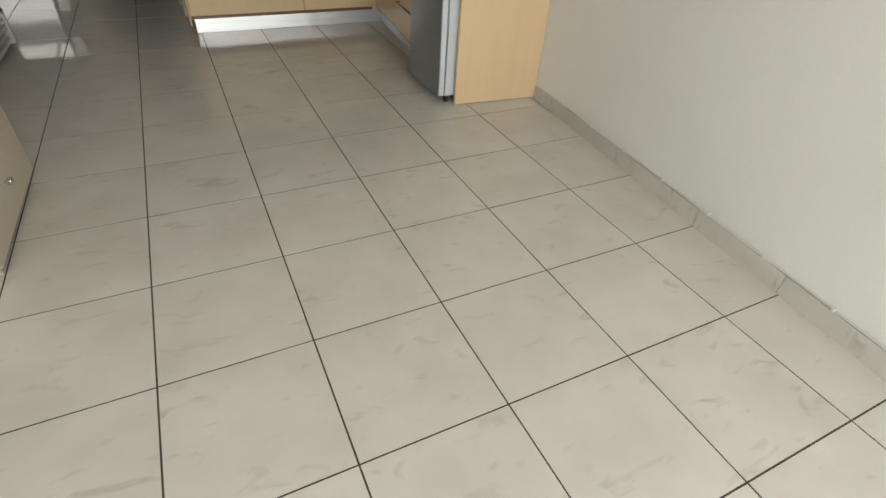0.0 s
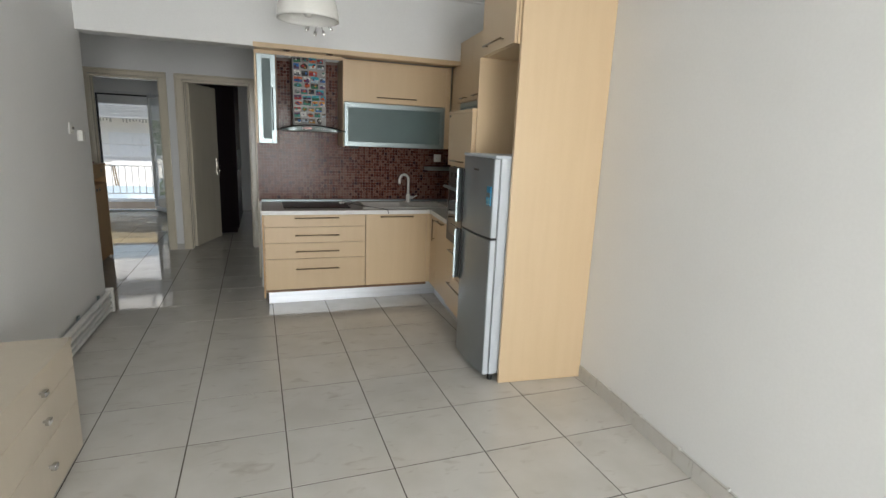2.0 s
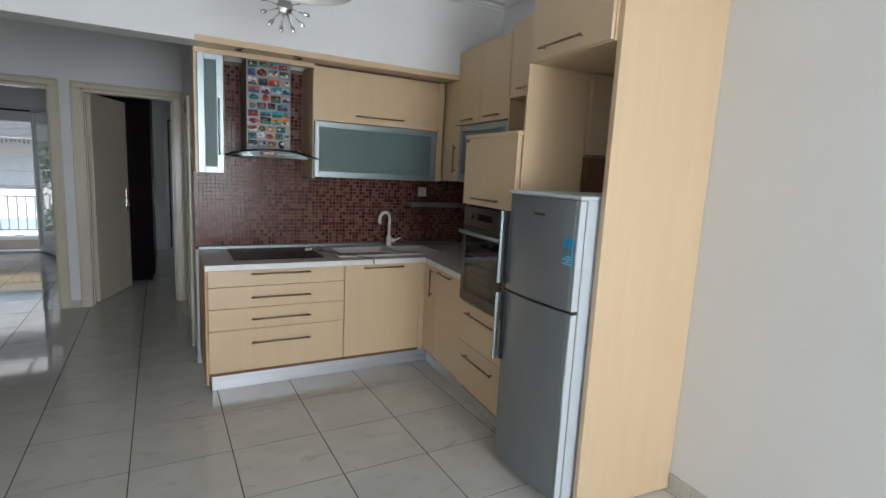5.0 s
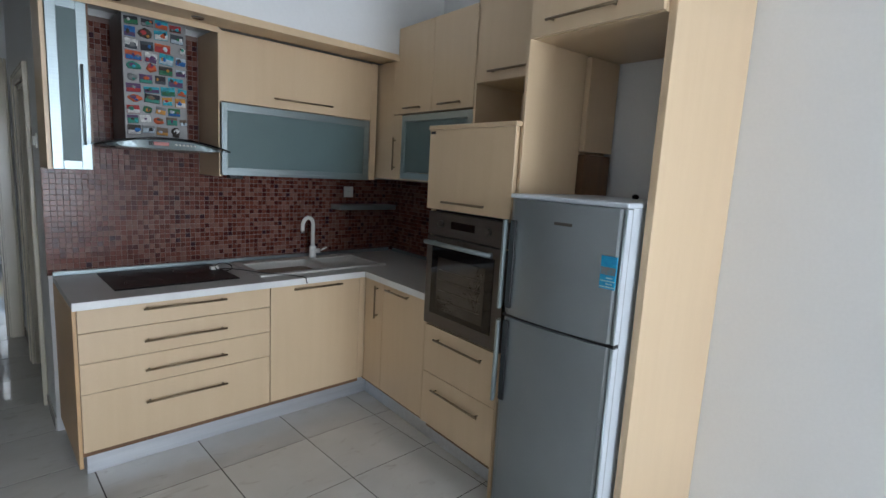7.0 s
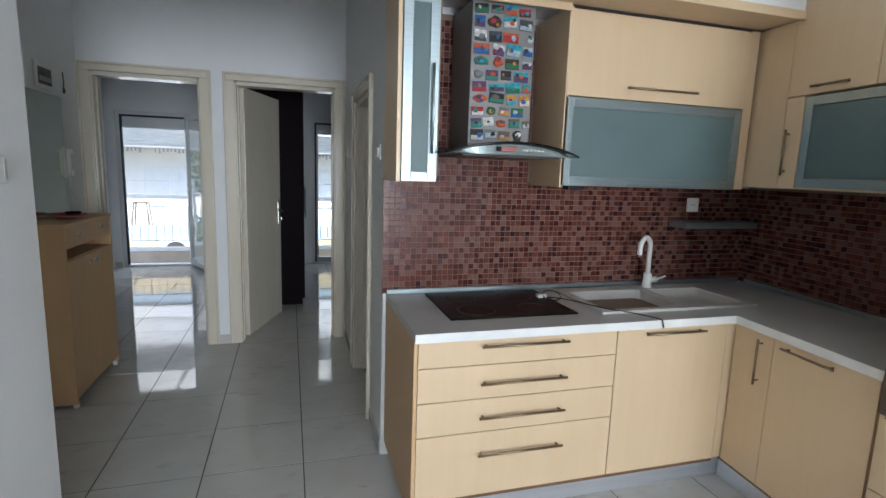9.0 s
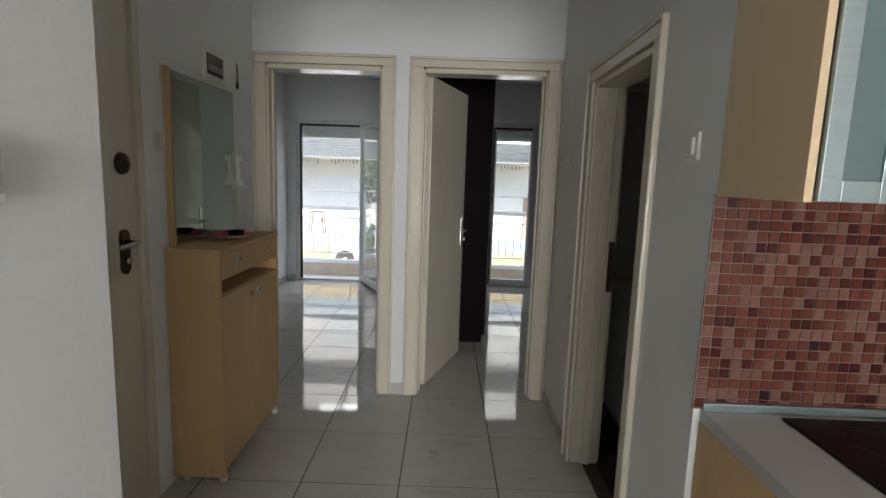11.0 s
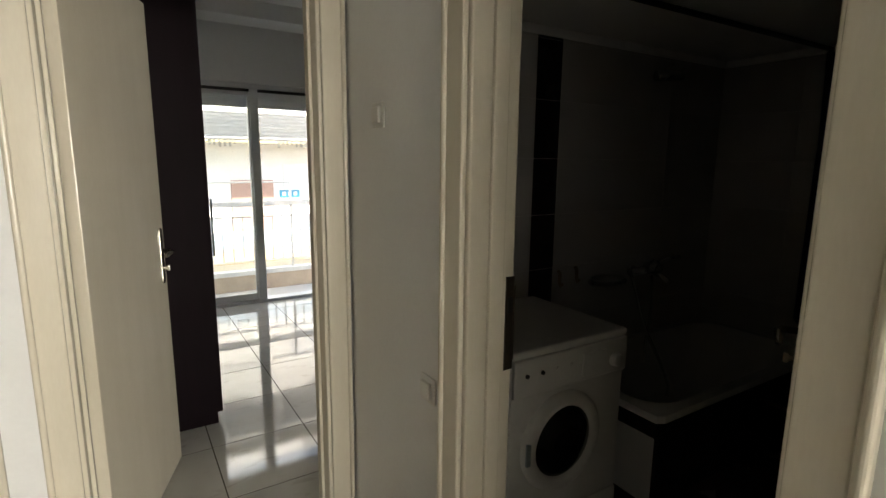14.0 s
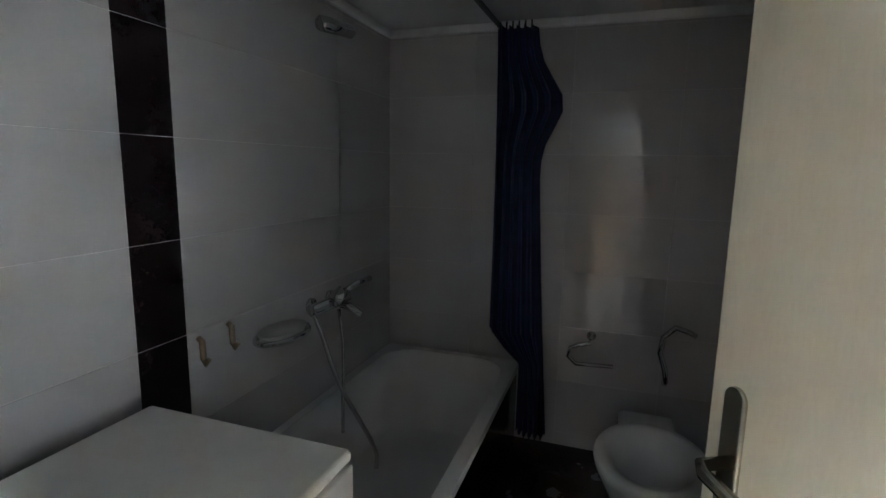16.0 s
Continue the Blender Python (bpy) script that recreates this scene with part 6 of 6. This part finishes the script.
# shower curtain bunched at the end
cur = thing("shower_curtain", I, "navy blue shower curtain bunched beside the tub", "curtain")
bm = bmesh.new()
nu, nv = 90, 26
grid = []
for j in range(nv + 1):
    s = j / nv
    z = 2.125 - 2.035 * s
    bulge = 0.115 * math.exp(-((z - 1.77) / 0.16) ** 2)
    tuck = max(0.0, min(1.0, (0.62 - z) / 0.14))
    near, far = 7.440 - 0.165 * tuck, 7.250 - 0.13 * s - bulge
    row = []
    for i in range(nu + 1):
        u = i / nu
        fold = 0.030 * math.sin(u * 34 + 1.3 * math.sin(3 * s)) + 0.012 * math.sin(u * 71 + 5 * s)
        yy = near + u * (far - near)
        xx = 2.735 + fold - 0.04 * s * math.sin(u * 3)
        row.append(bm.verts.new((min(xx, 2.80), yy, z)))
    grid.append(row)
for j in range(nv):
    for i in range(nu):
        bm.faces.new((grid[j][i], grid[j][i + 1], grid[j + 1][i + 1], grid[j + 1][i]))
part("cloth", bm, CURTAIN, cur, smooth=True)
for k in range(6):
    part("ring", tube([(2.738, 7.28 + k * 0.030, 2.155), (2.738, 7.28 + k * 0.030, 2.115)], 0.004, seg=6), BLACK, cur)

EASTN = BX1 - 0.0125
ph = thing("paper_holder", I, "chrome toilet paper holder on bathroom tiles", "paper holder")
part("post", shift(lathe([(0.024, 0), (0.022, 0.01), (0.012, 0.014), (0.012, 0.05), (0, 0.05)], 20), Matrix.Translation((EASTN, 6.923, 0.63)) @ Matrix.Rotation(radians(-90), 4, "Y")), CHROME, ph, smooth=True)
part("arm", tube([(EASTN - 0.045, 6.923, 0.605), (EASTN - 0.05, 6.98, 0.592), (EASTN - 0.05, 7.022, 0.572), (EASTN - 0.05, 7.03, 0.525), (EASTN - 0.05, 6.99, 0.49), (EASTN - 0.05, 6.81, 0.50)], 0.011), CHROME, ph, smooth=True)
# this curved tube is the toilet's water supply hose
tr = thing("supply_hose", I, "curved chrome water supply hose on bathroom tiles", "towel holder")
part("arm", tube([(EASTN, 6.45, 0.69), (EASTN - 0.04, 6.48, 0.714), (EASTN - 0.05, 6.542, 0.734), (EASTN - 0.05, 6.592, 0.68), (EASTN - 0.05, 6.602, 0.60), (EASTN - 0.05, 6.575, 0.52), (EASTN - 0.035, 6.565, 0.45), (EASTN, 6.565, 0.43)], 0.014), CHROME, tr, smooth=True)
toilet = thing("toilet", I, "white ceramic toilet with open bowl on dark floor", "toilet")


def oval(cx, cy, rx, ry, n=36):
    return [(cx + rx * math.cos(2 * math.pi * i / n), cy + ry * math.sin(2 * math.pi * i / n)) for i in range(n)]


TCX, TCY = 2.16, 6.66
bm = bmesh.new()
loops = [[bm.verts.new((x, y, z)) for x, y in oval(TCX + o, TCY, rx, ry)] for rx, ry, z, o in
         ((0.15, 0.11, 0.004, 0.08), (0.16, 0.115, 0.10, 0.08), (0.19, 0.15, 0.22, 0.04), (0.255, 0.205, 0.36, 0.0), (0.265, 0.212, 0.395, 0.0), (0.255, 0.202, 0.407, 0.0), (0.205, 0.152, 0.40, 0.0), (0.18, 0.13, 0.34, 0.0), (0.11, 0.08, 0.24, 0.02))]
for u, v in zip(loops, loops[1:]):
    for i in range(36):
        bm.faces.new((u[i], u[(i + 1) % 36], v[(i + 1) % 36], v[i]))
bm.faces.new(loops[-1])
part("bowl", bm, CERAMIC, toilet, smooth=True)
part("pan_back", box((TCX + 0.19, TCY - 0.12, 0.004), (TCX + 0.42, TCY + 0.12, 0.385), 0.03, segments=3), CERAMIC, toilet)

# ---- mosaic splashback, many small pieces ----
mosaic = thing("wall_mosaic", I, "reddish brown glass mosaic splashback with pale joints", "wall", kind="structure")
part("grout", box((0.142, Y_BACK - 0.0065, CT_Z + 0.002), (2.478, Y_BACK - 0.001, 1.50)), MOSAIC_GROUT, mosaic)
part("grout", box((0.335, Y_BACK - 0.0065, 1.50), (0.935, Y_BACK - 0.001, 2.31)), MOSAIC_GROUT, mosaic)
PITCH = 0.0292
piece = mesh_of("mosaic_tile", box((-PITCH / 2 + 0.0014, -0.0035, -PITCH / 2 + 0.0014), (PITCH / 2 - 0.0014, 0.0, PITCH / 2 - 0.0014), 0.0009, segments=1), MOSAIC_ONE)
singles = 0
verts, faces = [], []


def add_block(cx, cy, cz, m=None):
    h = PITCH / 2 - 0.0014
    b, i = 0.0009, len(verts)
    q = [(-h, 0, -h), (h, 0, -h), (h, 0, h), (-h, 0, h), (-h + b, -0.0035, -h + b), (h - b, -0.0035, -h + b), (h - b, -0.0035, h - b), (-h + b, -0.0035, h - b)]
    for x, y, z in q:
        p = Vector((cx + x, cy + y, cz + z)) if m is None else m @ Vector((cx + x, cy + y, cz + z))
        verts.append(tuple(p))
    for f in ((4, 5, 6, 7), (0, 1, 5, 4), (1, 2, 6, 5), (2, 3, 7, 6), (3, 0, 4, 7)):
        faces.append(tuple(i + k for k in f))


nx, nz = int(2.345 / PITCH), int((1.495 - CT_Z - 0.004) / PITCH)
for i in range(nx):
    for j in range(int((2.30 - CT_Z) / PITCH)):
        x = 0.144 + (i + 0.5) * PITCH
        z = CT_Z + 0.006 + (j + 0.5) * PITCH
        if z > 1.485 and not (0.35 < x < 0.92):
            continue
        if z > 1.68 and 0.49 < x < 0.76:
            continue
        if 0.16 < x < 0.62 and 0.93 < z < 1.485 and singles < 298:
            o = new("mosaic_tile", piece)
            o.parent = mosaic
            o.location = (x, Y_BACK - 0.0065, z)
            singles += 1
        else:
            add_block(x, Y_BACK - 0.0065, z)
SIDE = RUN @ Matrix.Rotation(radians(-90), 4, "Z")
part("side_grout", shift(box((-3.325, -0.0065, CT_Z + 0.002), (-1.89, -0.001, 1.51)), SIDE), MOSAIC_GROUT, mosaic)
for i in range(int(1.415 / PITCH)):
    for j in range(nz):
        add_block(-1.90 - (i + 0.5) * PITCH, -0.0065, CT_Z + 0.006 + (j + 0.5) * PITCH, SIDE)
me = bpy.data.meshes.new("mosaic_field")
me.from_pydata(verts, [], faces)
me.materials.append(MOSAIC_MANY)
field = new("mosaic_field", me)
field.parent = mosaic
tagged(field, "small brown glass mosaic pieces", kind="stuff")
